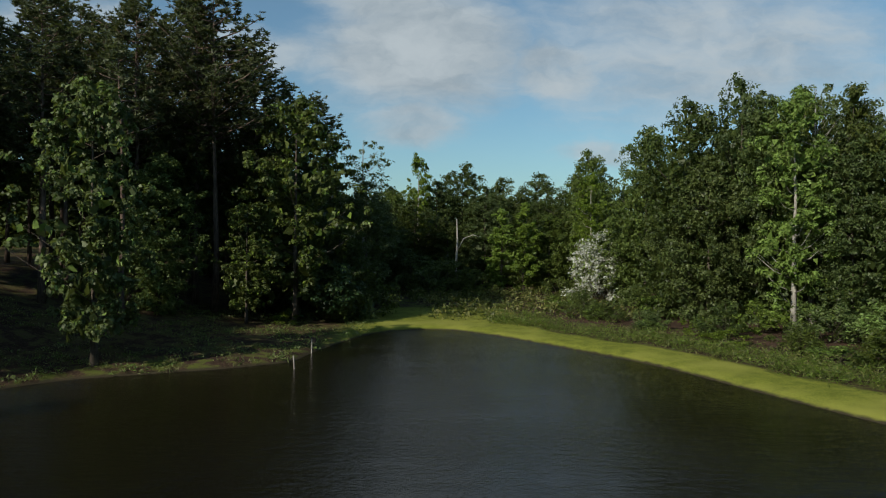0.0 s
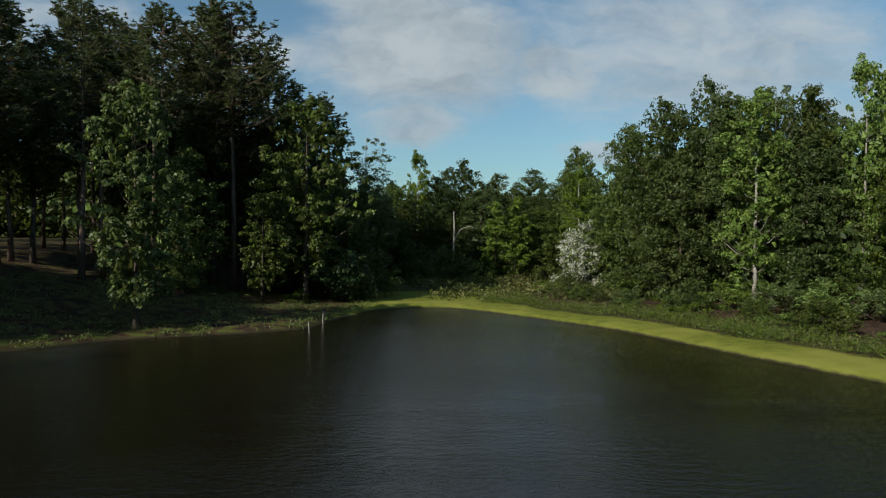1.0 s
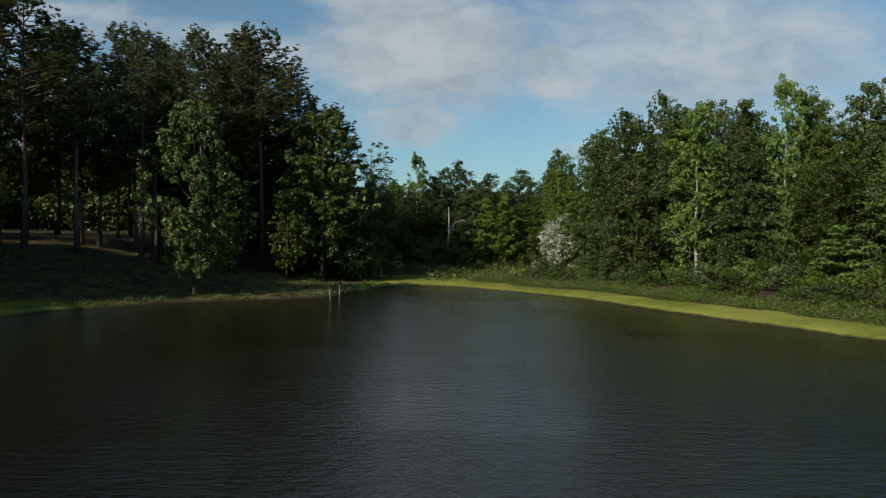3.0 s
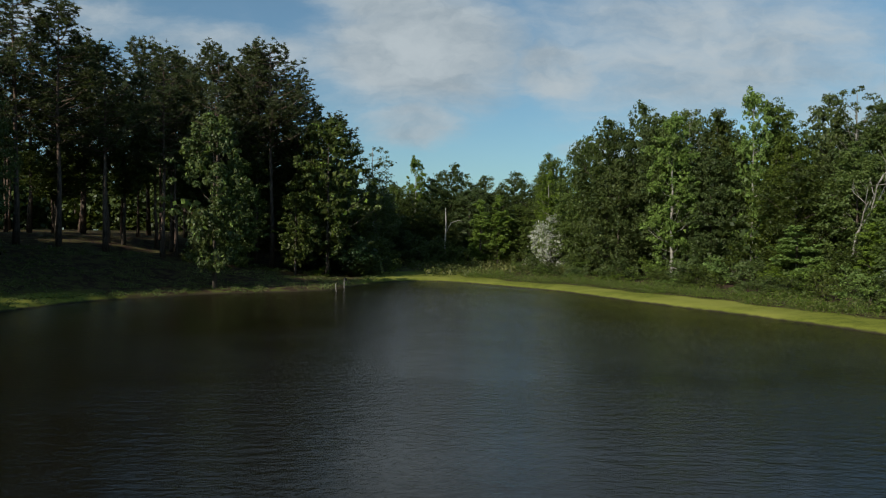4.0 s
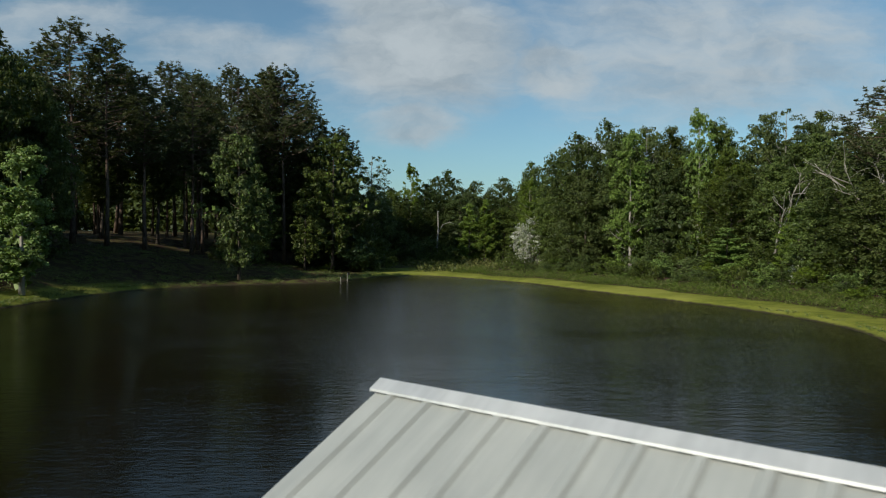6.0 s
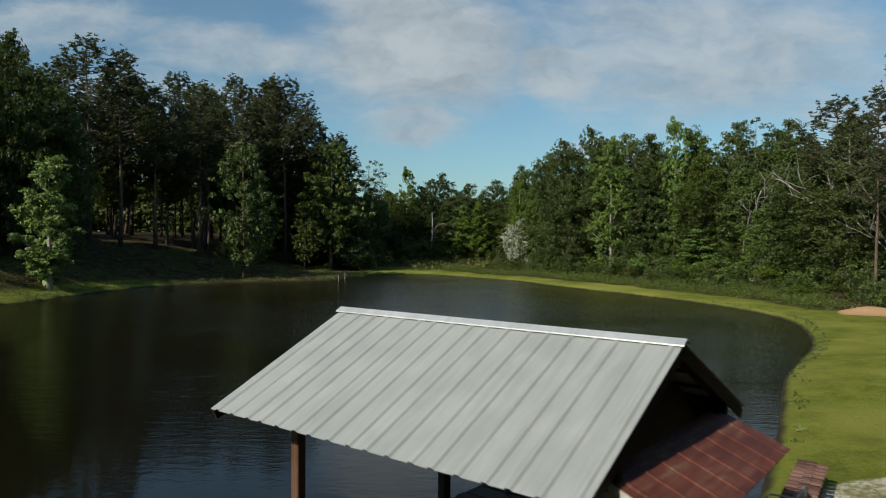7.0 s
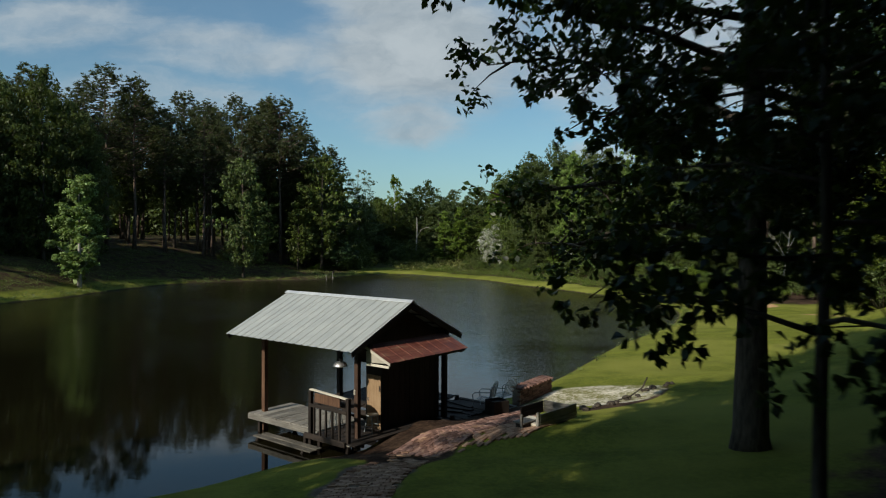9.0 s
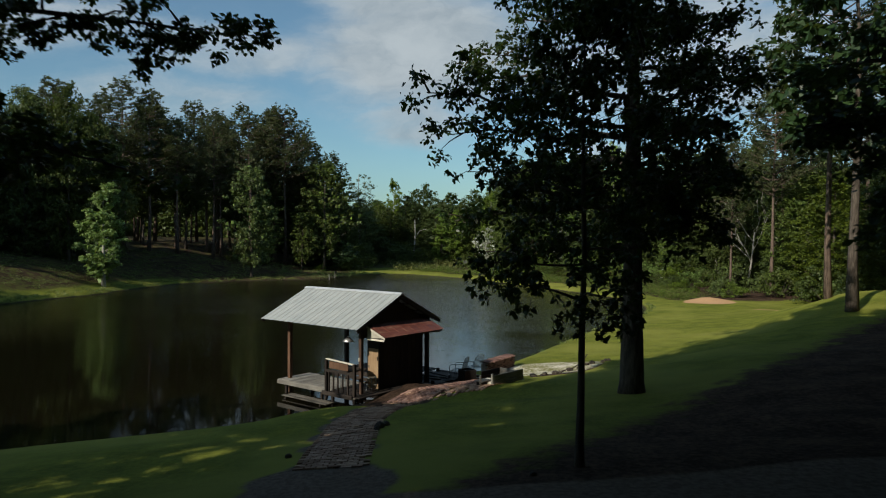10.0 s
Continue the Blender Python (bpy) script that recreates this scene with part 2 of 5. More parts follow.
# ---- the lie of the land ----
SHORE_FAR = [(-4.2, -40.9), (-16, -45), (-28, -42), (-37, -30), (-38, -12), (-32, -3), (-30.6, 0.4), (-30.0, 4.2), (-28.3, 10.0), (-27.3, 13.0), (-27.9, 15.2), (-27.5, 18.0),
             (-27.4, 22.0), (-26.0, 28.3), (-22.4, 32.4), (-20.0, 35.6), (-17.5, 36.8), (-15.0, 37.9), (-12.3, 39.1), (-10.4, 40.4), (-8.9, 41.6), (-8.6, 44.7), (-7.4, 48.9),
             (-5.9, 53.6), (-3.8, 56.0), (0.3, 56.8)]
SHORE_NEAR = [(2.1, 55.2), (5.0, 52.2), (9.0, 46.3), (12.7, 41.0), (15.0, 35.0), (17.5, 28.7), (21.2, 21.0), (24.3, 13.3), (25.8, 5.5), (25.4, 0.2), (23.6, -4.7), (21.3, -9.6),
              (17.6, -14.8), (15.6, -18.0), (12.6, -24.0), (11.2, -26.4), (9.6, -29.3), (8.0, -31.4), (6.4, -33.6), (5.2, -35.4), (3.6, -36.0), (2.6, -37.0), (1.5, -38.3), (-1.1, -39.5), (-3.1, -40.3)]
SHORE = np.array(SHORE_FAR + SHORE_NEAR)


def smooth_loop(p, rounds=2):
    for _ in range(rounds):
        q = np.roll(p, -1, 0)
        p = np.stack([0.75 * p + 0.25 * q, 0.25 * p + 0.75 * q], 1).reshape(-1, 2)
    return p


SHORE = smooth_loop(SHORE)


def shore_distance(x, y):
    """Metres from the water's edge, negative over the water."""
    x, y = np.asarray(x, float), np.asarray(y, float)
    a, b = SHORE, np.roll(SHORE, -1, 0)
    best = np.full(x.shape, 1e9)
    inside = np.zeros(x.shape, bool)
    for (ax, ay), (bx, by) in zip(a, b):
        dx, dy = bx - ax, by - ay
        t = np.clip(((x - ax) * dx + (y - ay) * dy) / (dx * dx + dy * dy), 0, 1)
        best = np.minimum(best, (x - ax - t * dx) ** 2 + (y - ay - t * dy) ** 2)
        cross = ((ay > y) != (by > y)) & (x < dx * (y - ay) / (dy if dy else 1e-9) + ax)
        inside ^= cross
    d = np.sqrt(best)
    return np.where(inside, -d, d)


def ease(x, lo, hi):
    t = np.clip((x - lo) / (hi - lo), 0, 1)
    return t * t * (3 - 2 * t)


def land(x, y, d=None):
    """Height of the ground; the pond's bed lies below zero."""
    x, y = np.asarray(x, float), np.asarray(y, float)
    d = shore_distance(x, y) if d is None else d
    left = ease(-x, 6, 22) * ease(y, -20, 5)
    near = ease(-y + 0.9 * np.clip(x - 12, 0, 20), 27, 40)
    slope = 0.014 + 0.06 * left + 0.115 * near
    far = np.maximum(d, 0)
    rise = slope * 30 * (1 - np.exp(-far / 30)) * 1.25
    rise = rise + ease(-x, 15, 40) * ease(y, -20, 5) * 3.4 * (1 - np.exp(-np.maximum(far - 2, 0) / 7))
    lip = 0.28 * (1 - np.exp(-far / 0.5))
    bumps = 0.10 * np.sin(x * 0.31 + 1.3) * np.sin(y * 0.27) + 0.05 * np.sin(x * 0.9 + y * 0.7) * np.sin(y * 1.1 - x * 0.4)
    z = rise + lip + bumps * np.clip(far / 4, 0, 1)
    z = z + 1.2 * np.exp(-((x - 33) / 6) ** 2 - ((y + 17) / 6) ** 2)
    z = z + 0.45 * np.exp(-((x - 31.8) / 1.7) ** 2 - ((y - 3.0) / 0.9) ** 2)
    # an even, gently tilted pad under the brick patio
    pad = ease(-np.hypot((x - 9.5) / 4.2, (y + 33.3) / 3.6), -1.35, -0.85)
    tilt = np.maximum(0.45 + 0.17 * ((x - 8.3) * 0.45 + (-33.2 - y) * 0.89), 0.26)
    z = z * (1 - pad) + tilt * pad + 0.13 * np.exp(-((x - 6.6) / 0.55) ** 2 - ((y + 34.0) / 0.45) ** 2)
    return np.where(d < 0, np.maximum(d * 0.45, -2.2) - 0.02, z)


def ground_z(x, y):
    return float(land(np.array([x]), np.array([y]))[0])


def mesh_object(name, verts, faces, mats, parent=None, smooth=False):
    me = bpy.data.meshes.new(name)
    me.from_pydata(verts, [], faces)
    for m in mats if isinstance(mats, (list, tuple)) else [mats]:
        me.materials.append(m)
    if smooth:
        me.shade_smooth()
    ob = new(name, me)
    ob.parent = parent
    return ob


def spaced(lo, hi, step, reach, grow=1.35):
    mid = list(np.arange(lo, hi + 1e-6, step))
    out, s = [], step
    p = hi
    while p < reach:
        s *= grow
        p += s
        out.append(p)
    p, s, pre = lo, step, []
    while p > -reach:
        s *= grow
        p -= s
        pre.append(p)
    return np.array(pre[::-1] + mid + out)


gx, gy = spaced(-42, 34, 0.4, 2500), spaced(-60, 62, 0.4, 2500)
GX, GY = np.meshgrid(gx, gy)
GD = shore_distance(GX, GY)
GZ = land(GX, GY, GD)
nx, ny = len(gx), len(gy)
idx = np.arange(nx * ny).reshape(ny, nx)
quads = np.stack([idx[:-1, :-1], idx[:-1, 1:], idx[1:, 1:], idx[1:, :-1]], -1).reshape(-1, 4)


def add_mask(me, name, values):
    a = me.attributes.new(name, "FLOAT", "POINT")
    a.data.foreach_set("value", np.ascontiguousarray(values, np.float32).ravel())


def ground_material():
    m, n, out = material("ground_cover")
    pos = n.add("ShaderNodeTexCoord").outputs["Object"]

    def mask(name):
        a = n.add("ShaderNodeAttribute")
        a.attribute_name = name
        return a.outputs["Fac"]

    fine, mid, big = n.noise(pos, 9.0, 6, 0.7), n.noise(pos, 1.1, 5, 0.6), n.noise(pos, 0.16, 4)
    lawn = n.mix(n.smooth(n.math("ADD", n.math("MULTIPLY", fine, 0.5), n.math("MULTIPLY", mid, 0.5)), 0.35, 0.65), (0.095, 0.112, 0.016), (0.198, 0.216, 0.032))
    lawn = n.mix(n.smooth(big, 0.42, 0.68), lawn, (0.225, 0.23, 0.045))
    litter = n.mix(n.smooth(n.math("ADD", n.math("MULTIPLY", fine, 0.6), n.math("MULTIPLY", mid, 0.4)), 0.38, 0.66), (0.022, 0.013, 0.009), (0.105, 0.066, 0.043))
    bank = n.mix(n.smooth(mid, 0.45, 0.6), litter, n.mix(fine, (0.045, 0.06, 0.012), (0.115, 0.125, 0.028)))
    sand = n.mix(n.smooth(n.math("ADD", n.math("MULTIPLY", fine, 0.45), n.math("MULTIPLY", mid, 0.55)), 0.42, 0.6), (0.20, 0.19, 0.075), (0.74, 0.68, 0.56))
    clay = n.mix(fine, (0.34, 0.18, 0.085), (0.60, 0.39, 0.22))
    mud = n.mix(fine, (0.02, 0.017, 0.01), (0.06, 0.05, 0.03))
    wob = n.math("SUBTRACT", mid, 0.5)

    def edge(name, w=0.9):
        return n.smooth(n.math("ADD", mask(name), n.math("MULTIPLY", wob, w)), 0.35, 0.65)

    c = n.mix(edge("woods"), lawn, bank)
    c = n.mix(edge("litter"), c, litter)
    c = n.mix(edge("sand", 0.7), c, sand)
    c = n.mix(edge("clay", 0.8), c, clay)
    gravel = n.mix(n.smooth(fine, 0.35, 0.65), (0.095, 0.072, 0.053), (0.18, 0.138, 0.105))
    c = n.mix(edge("gravel", 0.25), c, gravel)
    c = n.mix(edge("mud", 0.5), c, mud)
    h = n.math("ADD", n.math("MULTIPLY", fine, 0.6), mid)
    surface(n, out, c, 0.95, 0, h, 0.6, 0.08, 0.1)
    return m


def blob(x, y, rx, ry, turn=0.0):
    c, s = math.cos(turn), math.sin(turn)
    dx, dy = GX - x, GY - y
    return ease(-np.hypot((dx * c + dy * s) / rx, (dy * c - dx * s) / ry), -1.3, -0.7)


ground = mesh_object("ground", np.stack([GX, GY, GZ], -1).reshape(-1, 3), quads.tolist(), ground_material(), smooth=True)
tagged(ground, "grassy pond bank with leaf litter under the trees", "ground", kind="structure")
PATH = [(8.0, -35.2), (7.0, -36.3), (6.35, -37.5), (5.8, -38.9), (5.55, -40.2), (5.48, -41.6), (5.5, -43.0), (5.58, -44.6), (5.65, -46.6)]
path_bed = np.max([blob(x, y, 0.85, 0.95) for x, y in PATH[3:]], 0)
left_woods = ease(-GX, 4, 10) * ease(GY, 24, 34) * (1 - ease(-GX, 28, 34) * ease(GY, 68, 72))
left_woods = np.maximum(left_woods, 0.9 * ease(-GX, 22, 26) * ease(GY, -2, 8) * ease(GD, 1.2, 3.5))
left_woods = np.maximum(left_woods, 0.7 * ease(-GX, 24, 31) * ease(GY, -20, -5) * ease(GD, 1.2, 3.5))
left_woods = np.maximum(left_woods, ease(-GX, 33, 40) * ease(GY, -2, 14) * ease(-GY, -72, -68))
strip = 3.6
right_woods = ease(GD, strip - 1.5, strip + 1.5) * ease(GX, 3, 10) * ease(GY, -2, 8)
right_woods = np.maximum(right_woods, ease(GX, 38, 44) * ease(GY, -30, -10))
far_woods = ease(GY, 66, 74) * (1 - ease(-GX, 28, 34) * ease(-GX, -76, -70) * ease(GY, 68, 72) * ease(-GY, -94, -90))
add_mask(ground.data, "woods", np.clip(left_woods * 0.75 + right_woods * 0.9 + far_woods, 0, 1))
bare = 0.42 * left_woods * ease(GD, 1.0, 2.5)
# brown litter, spread wide so its dark colour also deepens the lawn's shade
near_bare = 0.85 * ease((GX - 10) * 0.727 - (GY + 47) * 0.687, -3.2, 1.2) * ease(-GY, 22, 30)
near_bare = np.maximum(near_bare, np.max([blob(x, y, 1.0, 1.0) for x, y in PATH[:3]], 0))
near_bare = np.maximum(near_bare, np.maximum(blob(6.5, -35.9, 1.9, 1.0, 0.9), np.maximum(blob(4.8, -36.3, 1.3, 0.6, -0.4), blob(7.8, -33.4, 3.0, 1.3, 0.9))))
add_mask(ground.data, "litter", np.clip(np.maximum(np.maximum(bare, np.maximum(near_bare, 0.9 * blob(13.0, -31.7, 2.6, 0.5, 0.78))), right_woods * ease(GD, strip + 2, strip + 5)), 0, 1))
add_mask(ground.data, "sand", np.maximum(blob(12.2, -30.3, 2.5, 1.7, 0.35), 0.75 * blob(11.0, -31.3, 1.3, 0.8, 0.9)))
add_mask(ground.data, "clay", np.maximum(blob(31.6, 2.2, 2.3, 1.5, -0.1), 0.8 * blob(34.5, -7.0, 3.0, 0.9, -0.4)))
road_y = -50.35 + 0.2 * np.sin(GX * 0.5 + 0.4)
add_mask(ground.data, "gravel", np.maximum(ease(-np.abs(GY - road_y), -2.5, -1.7) * ease(GX, 3.9, 4.9), np.maximum(blob(5.7, -47.4, 1.35, 1.3), path_bed)))
add_mask(ground.data, "mud", ease(-GD, -0.8, 0.45))


def water_material():
    m, n, out = material("pond_water")
    pos = n.add("ShaderNodeTexCoord").outputs["Object"]
    ripple = n.noise(n.mapped(pos, (1.25, 3.2, 1), (0, 0, 0.1)), 1.0, 4, 0.6)
    fine = n.noise(n.mapped(pos, (3.4, 9.0, 1), (0, 0, -0.1)), 1.0, 3, 0.55)
    breeze = n.smooth(n.noise(n.mapped(pos, (0.05, 0.11, 1), (0, 0, 0.3)), 1.0, 4, 0.6), 0.34, 0.62, 0.5, 1.1)
    calm = n.smooth(n.add("ShaderNodeSeparateXYZ", Vector=pos).outputs[1], -36.0, 12.0, 0.04, 1.25)
    h = n.math("MULTIPLY", n.math("ADD", ripple, n.math("MULTIPLY", fine, 0.4)), n.math("MULTIPLY", breeze, calm))
    rough = n.math("ADD", n.math("MULTIPLY", n.math("MINIMUM", calm, 1.0), 0.115), 0.015)
    b = surface(n, out, (0.007, 0.006, 0.0025), rough, 0, h, 1.0, 0.045, 0.5)
    b.inputs["IOR"].default_value = 1.33
    return m


water = mesh_object("water", [(-45, -55, 0), (32, -55, 0), (32, 62, 0), (-45, 62, 0)], [(0, 1, 2, 3)], water_material())
tagged(water, "dark brown pond water with fine wind ripples", "pond", kind="structure")


# ---- shaping helpers ----
def part(name, bm, mat, parent, label="", smooth=False):
    me = bpy.data.meshes.new(name)
    bm.to_mesh(me)
    bm.free()
    me.materials.append(mat)
    if smooth:
        me.shade_smooth()
    ob = new(name, me)
    ob.parent = parent
    return tagged(ob, label)


def thing(name, label, category, m=None, group="", kind=""):
    ob = new(name)
    ob.empty_display_size = 0.2
    if m is not None:
        ob.matrix_world = m
    return tagged(ob, label, category, group, kind)


def box(bm, c, size, m=None, bevel=0.0):
    """A box round the centre c with its edges taken off."""
    b = bmesh.new() if bevel else bm
    r = bmesh.ops.create_cube(b, size=1.0, matrix=(m or Matrix()) @ Matrix.Translation(c) @ Matrix.Diagonal((*size, 1)))
    if bevel:
        bmesh.ops.bevel(b, geom=b.edges[:], offset=bevel, segments=1, affect="EDGES")
        me = bpy.data.meshes.new("tmp")
        b.to_mesh(me)
        b.free()
        bm.from_mesh(me)
        bpy.data.meshes.remove(me)
    return bm


def boxed(c, size, bevel=0.008, m=None):
    return box(bmesh.new(), c, size, m, bevel)


def tube(verts, faces, path, radii, sides=6):
    """Adds a tapered tube along a path to lists of vertices and faces."""
    path = [Vector([float(c) for c in p]) for p in path]
    base = len(verts)
    for i, (p, r) in enumerate(zip(path, radii)):
        d = (path[min(i + 1, len(path) - 1)] - path[max(i - 1, 0)]).normalized()
        a = d.orthogonal().normalized() if abs(d.z) < 0.95 else d.cross(Vector((0, 1, 0))).normalized()
        b = d.cross(a)
        for k in range(sides):
            t = 2 * math.pi * k / sides
            verts.append(tuple(p + (math.cos(t) * a + math.sin(t) * b) * float(r)))
    for i in range(len(path) - 1):
        for k in range(sides):
            k2 = (k + 1) % sides
            o = base + i * sides
            faces.append((o + k, o + k2, o + sides + k2, o + sides + k))
    faces.append(tuple(base + k for k in range(sides))[::-1])
    faces.append(tuple(base + (len(path) - 1) * sides + k for k in range(sides)))


def leaves_mesh(name, at, face, along, length, width, mats, pick=None, fold=0.25, corners=4):
    """One mesh of many small leaves: places, face normals, directions, sizes. Four corners fold a leaf, three make a plain one."""
    n = len(at)
    face = face / np.linalg.norm(face, axis=1, keepdims=True)
    along = along - face * (along * face).sum(1, keepdims=True)
    along = along / (np.linalg.norm(along, axis=1, keepdims=True) + 1e-9)
    side = np.cross(face, along)
    L, Wd = length[:, None], width[:, None]
    v = np.empty((n, corners, 3), np.float32)
    if corners == 4:
        v[:, 0] = at - along * L * 0.5
        v[:, 1] = at + side * Wd * 0.5 + along * L * 0.08 + face * Wd * fold
        v[:, 2] = at + along * L * 0.5
        v[:, 3] = at - side * Wd * 0.5 + along * L * 0.02 + face * Wd * fold
    else:
        v[:, 0] = at - along * L * 0.4 - side * Wd * 0.5
        v[:, 1] = at - along * L * 0.25 + side * Wd * 0.5
        v[:, 2] = at + along * L * 0.6
    me = bpy.data.meshes.new(name)
    me.vertices.add(corners * n)
    me.vertices.foreach_set("co", v.ravel())
    me.loops.add(corners * n)
    me.loops.foreach_set("vertex_index", np.arange(corners * n, dtype=np.int32))
    me.polygons.add(n)
    me.polygons.foreach_set("loop_start", np.arange(0, corners * n, corners, dtype=np.int32))
    me.update(calc_edges=True)
    for m in mats:
        me.materials.append(m)
    if pick is not None:
        me.polygons.foreach_set("material_index", pick.astype(np.int32))
    return me


# ---- trees ----
def unit(v):
    return v / (np.linalg.norm(v, axis=1, keepdims=True) + 1e-9)


def crown_points(rng, clumps, per, flat=0.6, lobes=5):
    """Leaves over the tops of domed clumps, each made of a few smaller domes: places, face normals, outward ways."""
    k = max(1, per // lobes)
    c = np.repeat(clumps[:, :3], lobes, 0)
    s = np.repeat(clumps[:, 3], lobes)[:, None]
    c = c + unit(rng.normal(size=c.shape)) * s * rng.uniform(0.35, 0.75, (len(c), 1)) * np.array([1, 1, flat])
    s = s * rng.uniform(0.38, 0.66, (len(c), 1))
    c, s = np.repeat(c, k, 0), np.repeat(s, k, 0)
    d = rng.normal(size=c.shape)
    d[:, 2] = np.where(rng.random(len(d)) < 0.72, np.abs(d[:, 2]), d[:, 2])
    d = unit(d)
    at = c + d * s * rng.uniform(0.6, 1.08, (len(c), 1)) * np.array([1, 1, 0.8])
    face = d + np.array([0, 0, 0.45]) + rng.normal(size=c.shape) * 0.42
    return at, face, d


def core_points(rng, clumps, count):
    """A few broad leaves deep in the crown, where only shade is seen."""
    mid = clumps[:, :3].mean(0)
    c = clumps[rng.integers(0, len(clumps), count), :3]
    out = c - np.array([mid[0], mid[1], 0]) * np.array([1, 1, 0])
    at = np.column_stack([mid[:2] + out[:, :2] * rng.uniform(0.2, 0.8, (count, 1)), c[:, 2] - rng.uniform(0, 0.6, count)])
    return at, rng.normal(size=(count, 3)) + np.array([0, 0, 0.3])


def finish_tree(name, label, category, wood, bark, at, face, along, L, W, mats, pick=None, group="", corners=3):
    tree = thing(name, label, category, group=group)
    mesh_object("trunk", wood[0], wood[1], bark, tree, True)
    ob = new("crown", leaves_mesh("crown", at, face, along, L, W, mats, pick, corners=corners))
    ob.parent = tree
    return tree


def trunk_path(rng, h, lean=0.02, steps=7):
    p, out = np.zeros(2), []
    for i in range(steps + 1):
        out.append((p[0], p[1], h * i / steps))
        p = p + rng.normal(size=2) * lean * h / steps
    out[0] = (out[0][0], out[0][1], -0.4)
    return out


def on_path(path, z):
    zs = [p[2] for p in path]
    return np.array([np.interp(z, zs, [p[0] for p in path]), np.interp(z, zs, [p[1] for p in path]), z])


def broadleaf(seed, label, h=16.0, low=0.06, rad=4.6, peak=0.42, n=300, per=70, size=0.17, mats=(None,), bark=None, clump=1.0, name="broadleaf_tree", top=0.34, gaps=0.0, limbs=26, flat=0.6, pick=None, core=900, corners=3):
    """A leafy tree: a trunk, limbs that reach to the clumps, and flattened clumps in a lobed crown."""
    rng = np.random.default_rng(seed)
    path = trunk_path(rng, h * 0.93)
    r0 = 0.011 * h + 0.05
    vs, fs = [], []
    tube(vs, fs, path, [r0 * (1.35 if i == 0 else 1) * (1 - 0.9 * i / 7) for i in range(8)], 8)
    ph = rng.uniform(0, 6.28, 4)
    heads = [(rng.uniform(0, 6.28), rng.uniform(0.15, 0.9)) for _ in range(7)]
    cl = []
    while len(cl) < n:
        t = rng.random()
        prof = 0.55 + 0.45 * (t / peak) ** 0.8 if t < peak else top * (1 - t) ** 0.3 + (1 - top) * max(0, 1 - ((t - peak) / (1 - peak)) ** 2.2) ** 0.55
        if rng.random() > 0.12 + 0.88 * prof:
            continue
        a = rng.uniform(0, 2 * math.pi)
        lobe = 0.78 + 0.16 * math.sin(3 * a + ph[0] + 4 * t) + 0.10 * math.sin(5 * a + ph[1] - 9 * t)
        for ha, ht in heads:
            lobe += 0.26 * math.exp(-((math.remainder(a - ha, 2 * math.pi)) / 0.55) ** 2 - ((t - ht) / 0.13) ** 2)
        r = rad * max(prof, 0.1) * lobe * rng.uniform(0.2, 1.0) ** 0.45
        z = h * (low + (1 - low) * t)
        if gaps and noise.noise((math.cos(a) * r * 0.55 + seed, math.sin(a) * r * 0.55, z * 0.5)) > 0.3 - gaps:
            continue
        b = on_path(path, min(z, h * 0.9))
        cl.append((b[0] + r * math.cos(a), b[1] + r * math.sin(a), z - 0.15 * r - 0.3 * clump, clump * rng.uniform(0.5, 1.1)))
    cl = np.array(cl)
    for i in rng.choice(len(cl), min(limbs, n), replace=False):
        x, y, z, _ = cl[i]
        b = on_path(path, max(h * low * 0.8, z - 0.45 * math.hypot(x, y) - 0.4))
        mid = (b + np.array([x, y, z])) / 2 + np.array([0, 0, -0.018 * h])
        rr = r0 * 0.28 * (1 - 0.6 * z / h)
        tube(vs, fs, [b, mid, (x, y, z)], [rr, rr * 0.65, rr * 0.2], 5)
    at, face, along = crown_points(rng, cl, per, flat)
    along = along + rng.normal(size=at.shape) * 0.6 + np.array([0, 0, -0.35])
    L = size * rng.uniform(0.65, 1.35, len(at))
    if core:
        c_at, c_face = core_points(rng, cl, core)
        at, face, along = np.vstack([at, c_at]), np.vstack([face, c_face]), np.vstack([along, rng.normal(size=c_at.shape)])
        L = np.concatenate([L, rng.uniform(0.35, 0.6, core)])
    which = (rng.random(len(at)) < pick) if pick else None
    return finish_tree(name, label, "tree", (vs, fs), bark, at, face, along, L * 1.45, L, mats, which, corners=corners)


